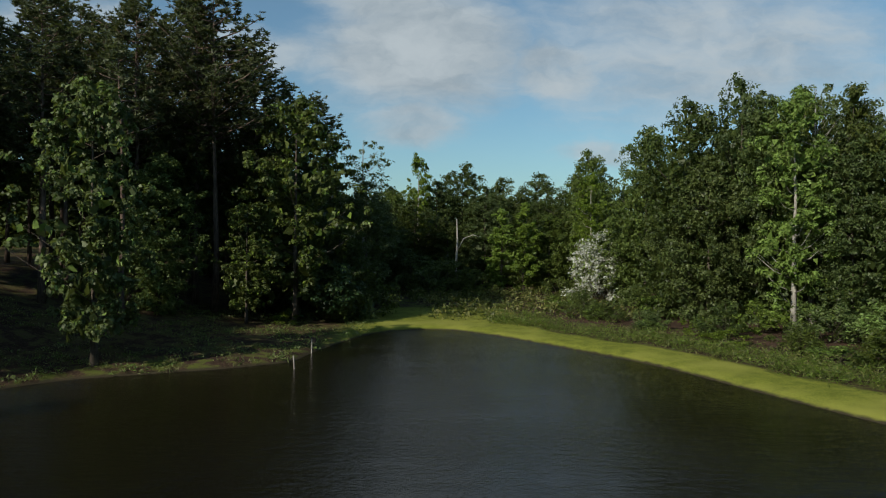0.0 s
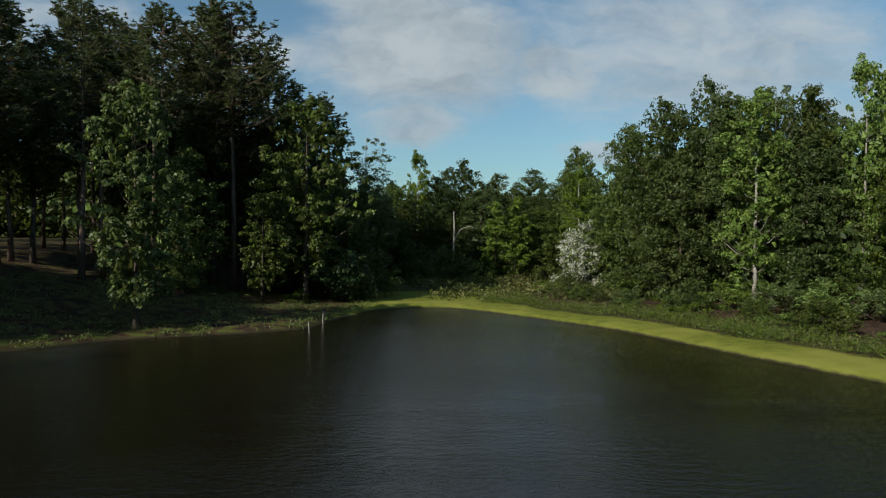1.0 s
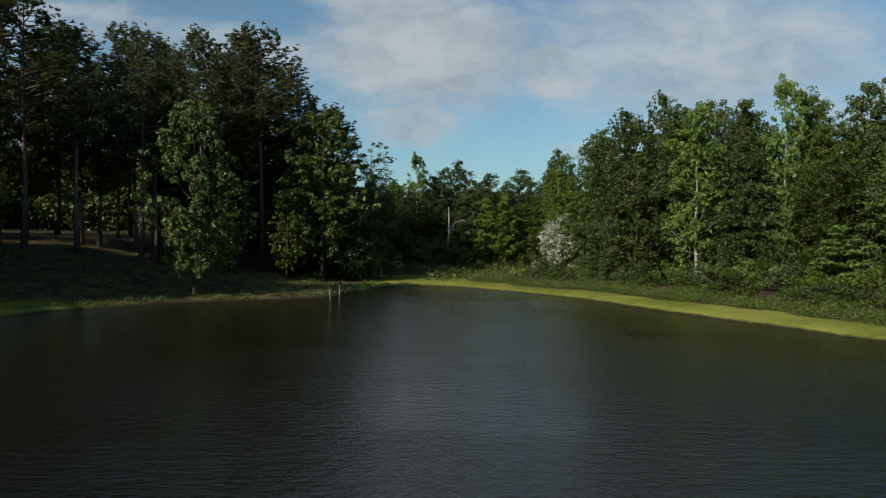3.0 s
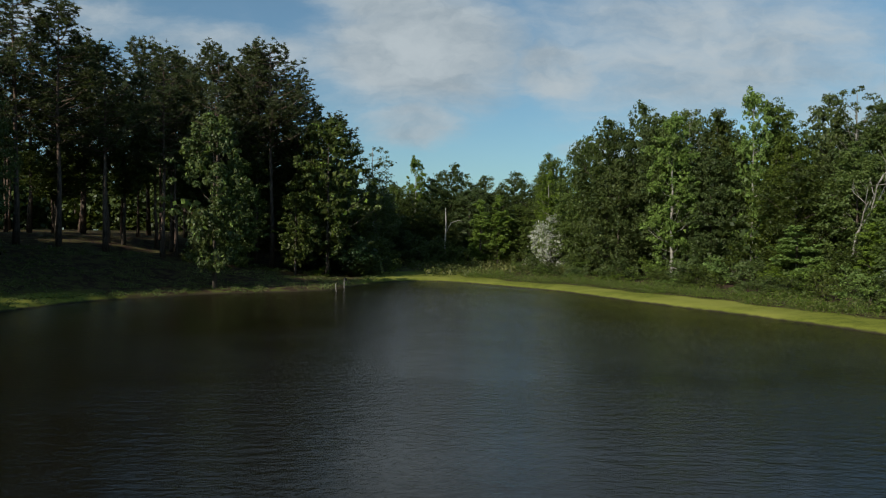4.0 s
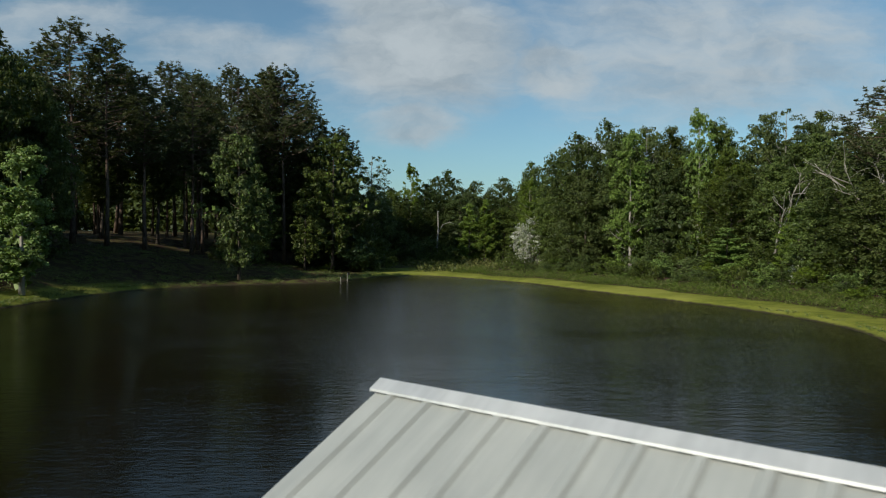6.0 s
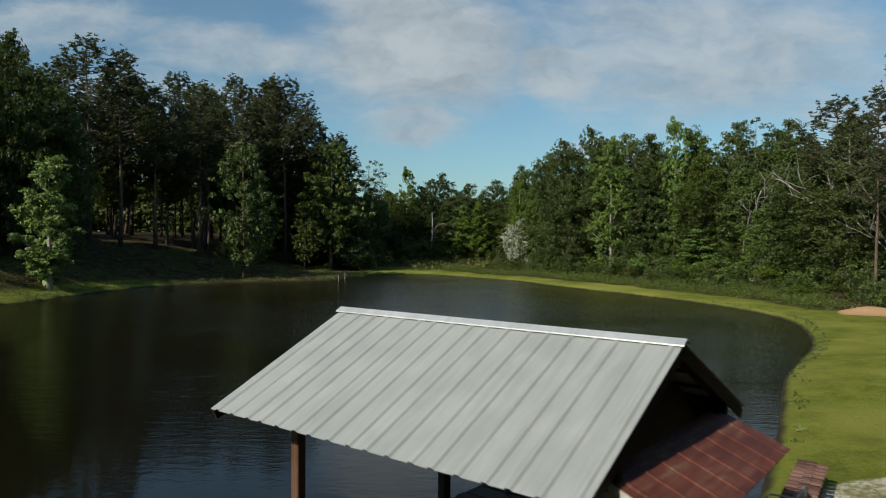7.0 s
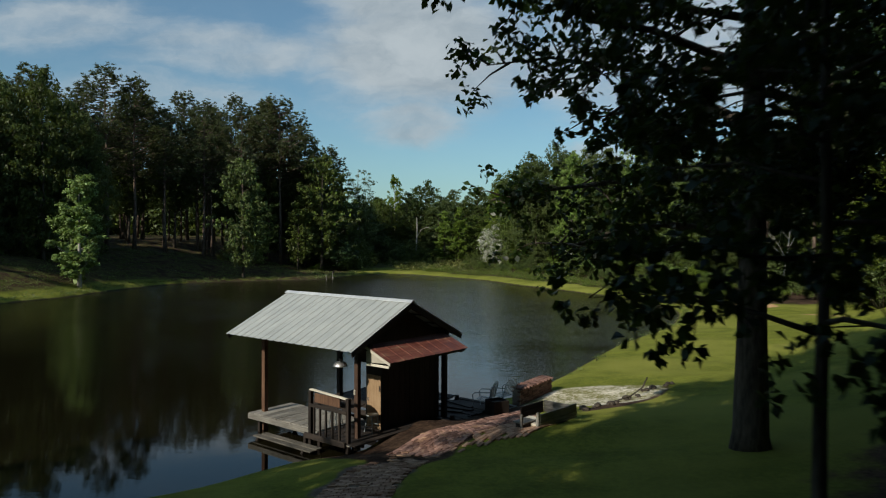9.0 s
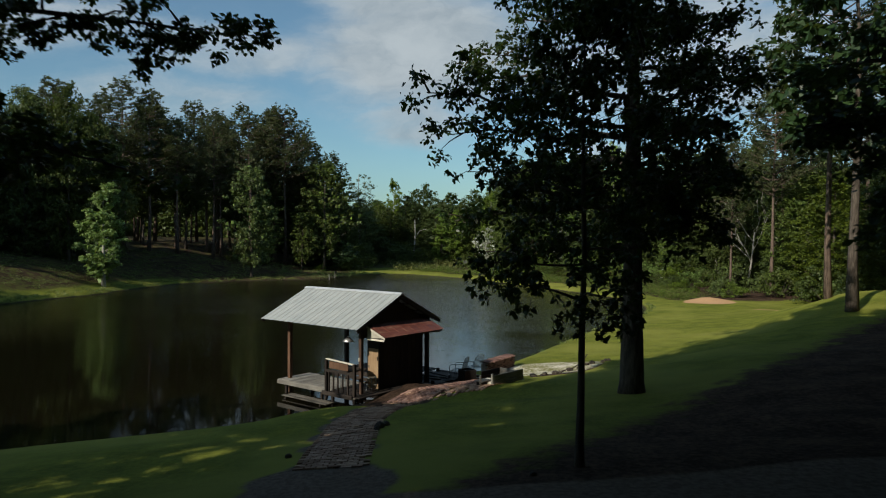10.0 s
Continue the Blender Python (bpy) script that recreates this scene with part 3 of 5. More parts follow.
def pine(seed, label, h=27.0, low=0.48, rad=5.0, n=66, tufts=21, needles=13, name="pine_tree"):
    """A tall pine: a long bare stem, level limbs, side twigs, and star-like tufts of long needles."""
    rng = np.random.default_rng(seed)
    path = trunk_path(rng, h * 0.97, 0.02)
    r0 = 0.009 * h + 0.03
    vs, fs = [], []
    tube(vs, fs, path, [r0 * (1.3 if i == 0 else 1) * (1 - 0.88 * i / 7) for i in range(8)], 8)
    tips = []
    for k in range(n):
        t = (k + rng.random()) / n
        z = h * (low + (0.96 - low) * t)
        prof = (0.6 + 0.55 * math.sin(math.pi * min(1, t * 0.8 + 0.15))) * (1 - 0.5 * t ** 3)
        a = k * 2.399 + rng.normal() * 0.5
        L = rad * prof * rng.uniform(0.5, 1.1)
        b = on_path(path, z - 0.15 * L)
        e = np.array([b[0] + L * math.cos(a), b[1] + L * math.sin(a), z + rng.uniform(0.05, 0.38) * L])
        m = (b + e) / 2 - np.array([0, 0, 0.07 * L])
        tube(vs, fs, [b, m, e], [0.07, 0.05, 0.02], 4)
        for j in range(int(tufts * (0.5 + 0.5 * L / rad))):  # side twigs in a flat spray, denser outwards
            f = rng.uniform(0.25, 1.0) ** 0.6
            q = b * (1 - f) ** 2 + 2 * m * f * (1 - f) + e * f ** 2
            w = rng.normal() * 0.34 * (1.25 - 0.6 * f) * min(L, 3.2) * 0.55
            tips.append(q + np.array([-math.sin(a) * w, math.cos(a) * w, 0.1 + rng.normal() * 0.36]))
    top = on_path(path, h * 0.97)
    for _ in range(26):
        tips.append(top + rng.normal(size=3) * np.array([0.6, 0.6, 0.55]))
    for _ in range(6):  # dead stubs on the stem
        z = h * rng.uniform(0.2, low)
        a, b = rng.uniform(0, 6.28), on_path(path, z)
        tube(vs, fs, [b, b + np.array([math.cos(a), math.sin(a), 0.15]) * rng.uniform(0.5, 1.4)], [0.035, 0.012], 4)
    c = np.repeat(np.array(tips), needles, 0)
    d = rng.normal(size=c.shape)
    d[:, 2] = np.abs(d[:, 2]) * 0.9 - 0.15
    d = unit(d)
    L = rng.uniform(0.26, 0.46, len(c))
    at = c + d * L[:, None] * 0.45
    face = np.cross(d, rng.normal(size=c.shape)) + np.array([0, 0, 0.35])
    return finish_tree(name, label, "tree", (vs, fs), BARK_PINE, at, face, d, L, L * 0.34, [NEEDLES])


def shrub(seed, label, mats, h=2.2, rad=1.6, n=34, per=100, size=0.1, name="shrub", pick=None):
    rng = np.random.default_rng(seed)
    vs, fs, cl = [], [], []
    for _ in range(n):
        a, r = rng.uniform(0, 6.28), rad * rng.random() ** 0.6
        z = h * rng.uniform(0.12, 1.0) * (1 - 0.45 * (r / rad) ** 2)
        cl.append((r * math.cos(a), r * math.sin(a), z, rng.uniform(0.35, 0.6) * (rad / 1.6)))
        if len(vs) < 200:
            tube(vs, fs, [(0.2 * math.cos(a), 0.2 * math.sin(a), -0.15), (0.6 * r * math.cos(a), 0.6 * r * math.sin(a), z * 0.6), (r * math.cos(a), r * math.sin(a), z)], [0.03, 0.02, 0.008], 4)
    at, face, along = crown_points(rng, np.array(cl), per, 0.8)
    k = (rng.random(len(at)) < pick) if pick else None
    ob = thing(name, label, "shrub")
    mesh_object("stem", vs, fs, BARK, ob, True)
    along = along + rng.normal(size=at.shape)
    L = size * rng.uniform(0.6, 1.4, len(at))
    c = new("crown", leaves_mesh("crown", at, face, along, L * 1.6, L, mats, k, corners=3))
    c.parent = ob
    return ob


def placed(proto, x, y, h=1.0, w=1.0, turn=0.0, sink=0.05):
    return Matrix.Translation((x, y, ground_z(x, y) - sink)) @ Matrix.Rotation(turn, 4, "Z") @ Matrix.Diagonal((w, w, h, 1))


used = set()


def plant(proto, x, y, h=1.0, w=1.0, turn=0.0):
    """Sets the first one of a kind in its place, and copies of it after that."""
    m = placed(proto, x, y, h, w, turn)
    if proto.name not in used:
        used.add(proto.name)
        proto.matrix_world = m
        return proto
    c = copy_thing(proto, Matrix())
    c.matrix_basis = m
    return c


lab_pine = "tall pine with a bare stem and dark open crown"
lab_wood = "leafy broadleaf tree at the edge of the woods"
PINES = [pine(11, lab_pine), pine(12, lab_pine, low=0.42, rad=4.6, n=72), pine(13, lab_pine, low=0.55, rad=5.4, n=60)]
BROAD = [broadleaf(21, lab_wood, mats=[LEAF_MID], bark=BARK, rad=5.0),
         broadleaf(22, lab_wood, mats=[LEAF_OLIVE], bark=BARK, rad=4.9, peak=0.45),
         broadleaf(23, lab_wood, mats=[LEAF_DARK], bark=BARK, rad=5.3, peak=0.5),
         broadleaf(24, lab_wood, mats=[LEAF_MID], bark=BARK, rad=4.6, peak=0.36, top=0.35, low=0.03),
         broadleaf(25, "dark woodland tree with a bare lower stem", mats=[LEAF_DARK], bark=BARK, rad=5.0, peak=0.5, low=0.42, n=220)]
BRIGHT = [broadleaf(31, "bright green young tree lit by the sun", mats=[LEAF_BRIGHT], bark=BARK, h=12, rad=2.7, peak=0.22, top=0.05, low=0.08, n=100, per=100, size=0.16, clump=0.65, core=400),
          broadleaf(32, "bright green tree with a pale stem", mats=[LEAF_BRIGHT, LEAF_MID], bark=BARK_PALE, h=18, rad=4.0, peak=0.42, top=0.25, low=0.1, n=130, per=110, size=0.18, clump=0.85, gaps=0.03, core=500, pick=0.15)]
LIGHT = [broadleaf(41, "dark woodland tree among others", mats=[LEAF_DARK], bark=BARK, n=80, per=40, size=0.42, clump=1.5, limbs=8, core=300),
         broadleaf(42, "woodland tree among others", mats=[LEAF_MID], bark=BARK, n=80, per=40, size=0.42, clump=1.5, rad=4.4, limbs=8, core=300)]
BANK = broadleaf(51, "open leafy tree on the grassy bank", mats=[LEAF_OLIVE, LEAF_BRIGHT], bark=BARK, h=15, rad=5.0, peak=0.64, top=0.45, low=0.16, n=230, per=60, size=0.19, clump=0.62, gaps=0.14, pick=0.16, core=500, corners=4)
YOUNG = broadleaf(52, "young pale-leaved tree standing alone on the bank", mats=[LEAF_BRIGHT, LEAF_PALE], bark=BARK_PALE, h=9.5, rad=2.3, peak=0.4, top=0.4, low=0.12, n=105, per=110, size=0.12, clump=0.55, pick=0.35, core=250, corners=4)
AIRY = broadleaf(53, "thin-crowned tree with grey limbs showing", mats=[LEAF_OLIVE], bark=BARK_PALE, h=19, rad=4.0, peak=0.6, top=0.45, low=0.3, n=95, per=45, size=0.17, clump=0.85, limbs=60, core=0)
CANOPY = broadleaf(54, "tall dense tree, mostly set out of view to shade the lawn", mats=[LEAF_OAK], bark=BARK, h=22, rad=6.0, low=0.42, n=110, per=60, size=0.36, clump=1.5, limbs=12, core=500)
SLENDER = pine(14, "slender pine stem among the dark woods", h=20, low=0.62, rad=2.6, n=22, tufts=14, needles=12)


def plant_rows(rows, protos, tall, seed):
    r = np.random.default_rng(seed)
    for k, x, y, top, wide in rows:
        plant(protos[k], x, y, (top - ground_z(x, y)) / tall[k], wide, r.uniform(0, 6.28))


# the tall pines behind the left bank: kind, x, y, height of the tip, width
plant_rows([(0, -37.8, 39, 28.5, 1.0), (1, -35.0, 41, 27.6, 0.9), (2, -36.3, 64, 30.2, 1.0), (0, -27.6, 62, 29.4, 0.95), (1, -23.0, 63, 28.8, 0.9), (2, -18.9, 57, 28.0, 1.05),
            (0, -16.6, 61, 24.0, 0.9), (1, -43.5, 44, 27.5, 1.0), (2, -47.0, 37, 28.0, 1.0), (0, -52, 48, 29, 1.0), (1, -30.5, 58, 25, 0.85), (2, -44, 62, 29, 1.0), (0, -32, 44, 24, 0.9), (1, -28, 48, 25, 0.9), (0, -24.5, 55, 26, 0.9), (1, -40, 55, 28, 1.0)], PINES, (27, 27, 27), 5)
g = np.random.default_rng(55)
for k in range(18):
    x, y = -52 + 1.75 * k + g.uniform(-0.8, 0.8), 44 + g.uniform(0, 18)
    plant(SLENDER, x, y, g.uniform(0.75, 1.05), g.uniform(0.8, 1.1), g.uniform(0, 6.28))
plant_rows([(0, -13.0, 70, 22.0, 0.85), (1, -17.5, 73, 24.5, 0.9), (2, -21.5, 68, 27.5, 0.95), (1, -33.5, 69, 29.0, 1.0), (0, -26.0, 71, 28.5, 1.0), (1, -21.0, 58.5, 28.5, 1.0), (0, -32.5, 62.5, 28.5, 1.0)], PINES, (27, 27, 27), 15)
# leafy trees along the left bank
plant_rows([(2, -36.6, 22.4, 24.5, 0.8), (1, -35.4, 29.0, 20.0, 0.75), (4, -24.0, 61.5, 15.5, 0.9), (2, -15.5, 60.5, 13.5, 0.85), (4, -31.0, 66.0, 17.0, 1.0)], BROAD, (16,) * 5, 16)
# the westernmost are raised, or added out of view, to shade the bank
plant_rows([(3, -21.5, 52, 14.0, 0.8), (4, -40.5, 34, 17.5, 1.0), (4, -33.0, 50, 19.5, 1.0), (4, -46, 30, 18, 1.0), (4, -27, 56, 18, 0.95), (2, -9.5, 64, 9.5, 0.75), (2, -13.0, 66, 15, 0.9), (4, -38.5, 47, 16, 0.9),
            (1, -43, 24, 24, 1.0), (2, -50, 22, 25, 1.1), (0, -47, 12, 23, 1.0), (2, -40.5, 20.5, 23, 0.9), (4, -38.0, 28.5, 22, 0.9), (0, -44.5, 17, 24, 1.0), (1, -51.0, 7.0, 24, 1.1), (4, -54, 34, 19, 1.1), (4, -22, 60, 19, 1.0), (4, -17.5, 63, 18, 1.0)], BROAD, (16,) * 5, 6)
plant(BANK, -19.2, 37.9, 15.9 / 15, 0.86, 0.6)
plant(BANK, -12.2, 56.8, 18.6 / 15, 1.15, 2.9)
plant(BANK, -15.3, 53.6, 9.5 / 15, 0.6, 4.0)
plant(YOUNG, -29.6, 16.6, 11.6 / 9.5, 1.35, 0.3)
plant(AIRY, -9.6, 82, 19.6 / 19, 1.05, 1.0)
# the far end of the pond
plant_rows([(2, 3.2, 107, 19.6, 1.15), (1, 9.5, 111, 17.4, 1.1), (2, 15.5, 112, 18.6, 1.1), (2, -4.0, 94, 13.0, 1.0), (1, 0.5, 93, 10.5, 0.85), (2, -1.0, 103, 16.5, 1.0), (2, 6.5, 105, 16.0, 1.0), (2, 20.0, 104, 17.5, 1.1), (2, -8.5, 90, 12, 1.0), (0, 18.8, 90, 19.4, 0.85), (2, 12.0, 99, 13, 0.9), (2, 6.0, 101, 14, 1.0), (3, 14.0, 91, 11, 0.8),
            (2, -14, 84, 15, 1.0), (0, -7.5, 100, 15, 0.9), (2, 22, 97, 18, 1.0), (1, -8.0, 72, 13.5, 0.75)], BROAD, (16,) * 5, 7)
plant_rows([(1, -3.6, 99, 19.8, 0.7), (0, 7.4, 87, 11.6, 0.95), (0, 10.3, 88, 12.4, 0.95), (1, 17.6, 82, 15.5, 0.75)], BRIGHT, (12, 18), 8)
# the wall of trees along the right bank
plant_rows([(2, 21.6, 60.5, 20.2, 1.05), (0, 21.2, 72, 19.5, 0.95), (1, 33.0, 55.5, 20.0, 0.95), (2, 46.5, 46.5, 19.5, 1.0), (0, 37.5, 47.5, 16.0, 0.85), (0, 27.5, 57.5, 19.5, 0.9), (1, 22.6, 64, 15.0, 0.85), (2, 25.4, 59, 21.9, 0.9), (1, 22.0, 57, 14.5, 0.8), (0, 30.2, 58, 20.6, 0.95), (2, 31.0, 52, 15.5, 0.8), (3, 38.0, 52, 20.6, 1.0), (1, 43.5, 51, 20.9, 1.0), (2, 36.5, 44.5, 13.0, 0.8),
            (1, 49.5, 49, 21.0, 1.0), (0, 40.5, 41, 14.5, 0.85), (1, 43.5, 33, 16.5, 0.95), (3, 54.0, 43, 21.0, 1.0), (2, 47.0, 30, 17.5, 1.0), (3, 19.0, 73, 9.0, 0.7), (2, 24.0, 68, 17.0, 0.9), (0, 28.0, 63, 19, 1.0), (2, 34.0, 57, 19.5, 1.0), (0, 46.0, 44, 17.5, 1.0)], BROAD, (16,) * 5, 9)
plant_rows([(1, 26.8, 52.6, 19.2, 0.9), (1, 34.9, 50.6, 21.6, 0.72), (0, 33.5, 38.5, 6.5, 1.0), (0, 39.5, 35.0, 9.0, 1.0)], BRIGHT, (12, 18), 10)
plant_rows([(2, 41.2, 24.0, 18.7, 0.75), (1, 43.5, 13.0, 27.0, 0.9), (0, 48.0, 6.0, 27.0, 1.0), (1, 51.0, 22.0, 25.0, 0.9), (0, 31.2, -17.5, 25.0, 0.75), (1, 37.3, 11.3, 17.0, 0.5), (0, 39.5, 7.0, 21, 0.7)], PINES, (27, 27, 27), 11)
plant_rows([(1, 40.0, 20, 12, 0.9), (2, 44, 16, 14, 1.0), (0, 43.5, 8, 13, 0.95), (3, 42, 1, 12, 0.9), (2, 47, -4, 16, 1.0), (1, 53, 12, 17, 1.0), (0, 44, -12, 15, 1.0), (2, 41, -8, 11, 0.8), (1, 46, -20, 16, 1.0), (2, 40, 26, 13, 0.85), (3, 38.5, 30, 9, 0.75)], BROAD, (16,) * 5, 12)
plant(AIRY, 41.0, 21.0, 15.5 / 19, 0.95, 2.0)
plant(AIRY, 44.5, 48.0, 21.5 / 19, 1.0, 4.0)
plant(AIRY, 29.5, 55.0, 20.6 / 19, 0.8, 5.0)

# deeper woods, which close the view behind the first rows
rng = np.random.default_rng(77)


def fill(count, x0, x1, y0, y1, keep, top0, top1, gap=3.2, pines=0.0):
    done, tries = [], 0
    while len(done) < count and tries < 4000:
        tries += 1
        x, y = rng.uniform(x0, x1), rng.uniform(y0, y1)
        if not keep(x, y) or any((x - a) ** 2 + (y - b) ** 2 < gap * gap for a, b in done):
            continue
        done.append((x, y))
        h = rng.uniform(top0, top1)
        if rng.random() < pines:
            plant(PINES[rng.integers(3)], x, y, h * 1.35 / 27, rng.uniform(0.75, 1.0), rng.uniform(0, 6.28))
        else:
            plant(LIGHT[rng.integers(2)], x, y, h / 16, rng.uniform(0.9, 1.2), rng.uniform(0, 6.28))


fill(44, -100, -14, 66, 115, lambda x, y: not (-75 < x < -27 and y < 93), 14, 20, 4.0, 0.25)
fill(30, -95, -24, 94, 110, lambda x, y: True, 13, 17, 3.4)
fill(16, -95, -52, 5, 66, lambda x, y: True, 14, 20, 4.5, 0.35)
fill(24, -16, 30, 98, 135, lambda x, y: y > 115 or abs(x - 6) > 14, 12, 16, 4.0)
fill(34, 24, 85, 56, 100, lambda x, y: y > 66 or x > 40, 15, 20, 4.0)
fill(24, 48, 90, -25, 52, lambda x, y: True, 13, 18, 4.0, 0.2)


def thicket(name, label, mats, spots, size, per, spread, high, seed, kind="stuff", category="undergrowth", long=1.5):
    """Countless low leaves over many spots, as one object."""
    r = np.random.default_rng(seed)
    spots = np.asarray(spots, float)
    z = land(spots[:, 0], spots[:, 1])
    c = np.repeat(np.column_stack([spots[:, :2], z]), per, 0)
    hh = np.repeat(spots[:, 2], per)
    at = c + np.column_stack([r.normal(size=len(c)) * spread, r.normal(size=len(c)) * spread, hh * r.random(len(c)) ** 0.8 * high])
    face = r.normal(size=at.shape) + np.array([0, 0, 0.5])
    L = size * r.uniform(0.5, 1.4, len(at))
    which = r.integers(0, len(mats), len(at))
    ob = new(name, leaves_mesh(name, at, face, r.normal(size=at.shape), L * long, L, mats, which))
    return tagged(ob, label, category, kind=kind)


def scatter(count, x0, x1, y0, y1, keep, h0, h1, seed):
    r = np.random.default_rng(seed)
    p = np.column_stack([r.uniform(x0, x1, count * 6), r.uniform(y0, y1, count * 6)])
    d = shore_distance(p[:, 0], p[:, 1])
    p = p[keep(p[:, 0], p[:, 1], d)][:count]
    return np.column_stack([p, r.uniform(h0, h1, len(p))])


# dark undergrowth deep in the woods
deep = np.vstack([scatter(260, -100, -22, 93, 102, lambda x, y, d: d > 5, 7, 12, 6), scatter(260, -90, -12, 72, 100, lambda x, y, d: ((x > -28) & (y < 84)) | (y > 93), 4, 9, 1), scatter(160, -75, -56, 0, 75, lambda x, y, d: d > 15, 4, 9, 2), scatter(200, -16, 32, 104, 118, lambda x, y, d: d > 5, 4, 9, 3),
                  scatter(240, 30, 70, 46, 80, lambda x, y, d: d > 22, 4, 9, 4), scatter(200, 45, 60, -25, 50, lambda x, y, d: d > 16, 3, 8, 5)])
thicket("undergrowth", "dark leafy undergrowth deep in the woods", [LEAF_DARK], deep, 0.55, 26, 1.5, 1.0, 31)
# distant woods on the horizon
ring = np.random.default_rng(9).uniform(0, 2 * math.pi, 1500)
far_r = np.random.default_rng(10).uniform(150, 190, 1500)
ring_spots = np.column_stack([far_r * np.sin(ring), 20 + far_r * np.cos(ring), np.random.default_rng(11).uniform(9, 15, 1500)])
thicket("distant_woods", "distant belt of dark woods", [LEAF_DARK, LEAF_MID], ring_spots, 2.2, 14, 2.5, 1.0, 32, category="woods")
# weeds and reeds between the grass strip and the trees
weeds = scatter(900, 4, 42, 5, 75, lambda x, y, d: (d > 3.7) & (d < 7.5) & (x > 4) & (x + 0.35 * y > 20), 0.25, 0.95, 41)
thicket("tall_weeds", "tall pale weeds along the edge of the trees", [REEDS, GRASS, GRASS, LEAF_OLIVE], weeds, 0.035, 80, 0.5, 1.0, 42, category="weeds", long=7.0)
far_weeds = scatter(260, -6, 18, 60, 86, lambda x, y, d: (d > 4) & (x > 8 - 0.15 * y), 0.4, 1.2, 43)
thicket("tall_weeds", "tall pale weeds at the far end of the pond", [REEDS, LEAF_OLIVE], far_weeds, 0.14, 26, 0.5, 1.0, 44, category="weeds", long=3.0)
edge = scatter(700, -34, -5, -4, 58, lambda x, y, d: (d > 0.02) & (d < 0.9), 0.12, 0.4, 45)
thicket("bank_grass", "tufts of grass along the water's edge", [GRASS, REEDS], edge, 0.05, 22, 0.22, 1.0, 46, category="grass", long=4.0)

tufts = scatter(1900, -46, -6, 2, 66, lambda x, y, d: (d > 0.8) & (d < 15) & (np.sin(x * 0.9 + y * 0.35) + np.sin(y * 0.8 - x * 0.4) > -0.6), 0.08, 0.3, 47)
thicket("bank_grass", "thin tufts of grass on the shaded wooded bank", [GRASS, LEAF_OLIVE, REEDS], tufts, 0.045, 16, 0.3, 1.0, 48, category="grass", long=4.0)

# shrubs
S_GREEN = shrub(61, "rounded green shrub by the woods", [LEAF_BRIGHT, LEAF_MID], pick=0.5)
S_OLIVE = shrub(62, "olive green shrub by the woods", [LEAF_OLIVE, LEAF_MID], h=2.6, rad=1.8, n=32, pick=0.5)
S_DARK = shrub(63, "dark green bush under the trees", [LEAF_DARK, LEAF_MID], h=3.0, rad=2.0, n=34, pick=0.3)
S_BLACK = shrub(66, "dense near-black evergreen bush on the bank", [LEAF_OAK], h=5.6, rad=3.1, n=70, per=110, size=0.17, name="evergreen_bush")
S_WHITE = shrub(64, "tall shrub covered in white blossom", [BLOSSOM, LEAF_PALE], h=7.6, rad=3.2, n=90, per=75, size=0.19, name="flowering_shrub", pick=0.3)
plant(S_BLACK, -9.9, 58.8, 1.0, 1.0, 0.5)
plant(S_WHITE, 16.6, 74.0, 1.0, 0.95, 0.4)
plant(S_WHITE, 38.0, 31.5, 0.35, 0.4, 2.0)
r = np.random.default_rng(65)
for x, y, h in ((33.5, 35.0, 1.2), (35.5, 33.0, 1.1), (31.5, 38.0, 1.0), (37.5, 27.5, 1.2), (38.0, 22.0, 1.1), (24.0, 52.0, 1.1), (29.0, 45.0, 1.3), (20.5, 64.0, 1.2)):
    plant(S_GREEN, x, y, h, h * 1.1, r.uniform(0, 6.28))
for x, y, h in ((26.5, 47.5, 1.2), (31.0, 42.0, 1.1), (22.0, 58.0, 1.2), (18.5, 66.0, 1.2), (35.0, 40.0, 1.5), (40.0, 17.0, 1.4), (39.5, 6.0, 1.2), (13.5, 78.0, 1.2), (4.0, 84.0, 1.5), (-1.5, 86.0, 1.8), (41.5, -4.0, 1.3)):
    plant(S_OLIVE, x, y, h, h, r.uniform(0, 6.28))
r2 = np.random.default_rng(67)
for k in range(34):
    t = (k + r2.random()) / 34
    x, y = 11.0 + 25.0 * t ** 0.9 + r2.normal() * 0.9, 69 - 62 * t + r2.normal() * 1.5
    plant((S_GREEN, S_OLIVE, S_DARK)[k % 3], x, y, r2.uniform(0.45, 1.0), r2.uniform(0.6, 1.1), r2.uniform(0, 6.28))
for x, y, h in ((-9.0, 60.0, 1.5), (-7.5, 62.5, 1.6), (-11.0, 61.0, 1.4), (-24.5, 49.5, 0.9), (0.5, 84.5, 1.5), (-4.0, 86.0, 1.7), (28.0, 49.0, 1.3), (32.5, 47.0, 1.4), (37.5, 38.0, 1.3), (42.0, 10.0, 1.4), (40.5, -1.0, 1.2), (-45, 27, 1.2), (-50, 16, 1.2)):
    plant(S_DARK, x, y, h, h, r.uniform(0, 6.28))
plant(S_GREEN, -12.6, 55.2, 0.55, 0.6, 1.0)
plant(S_OLIVE, -8.6, 58.5, 0.5, 0.5, 1.0)


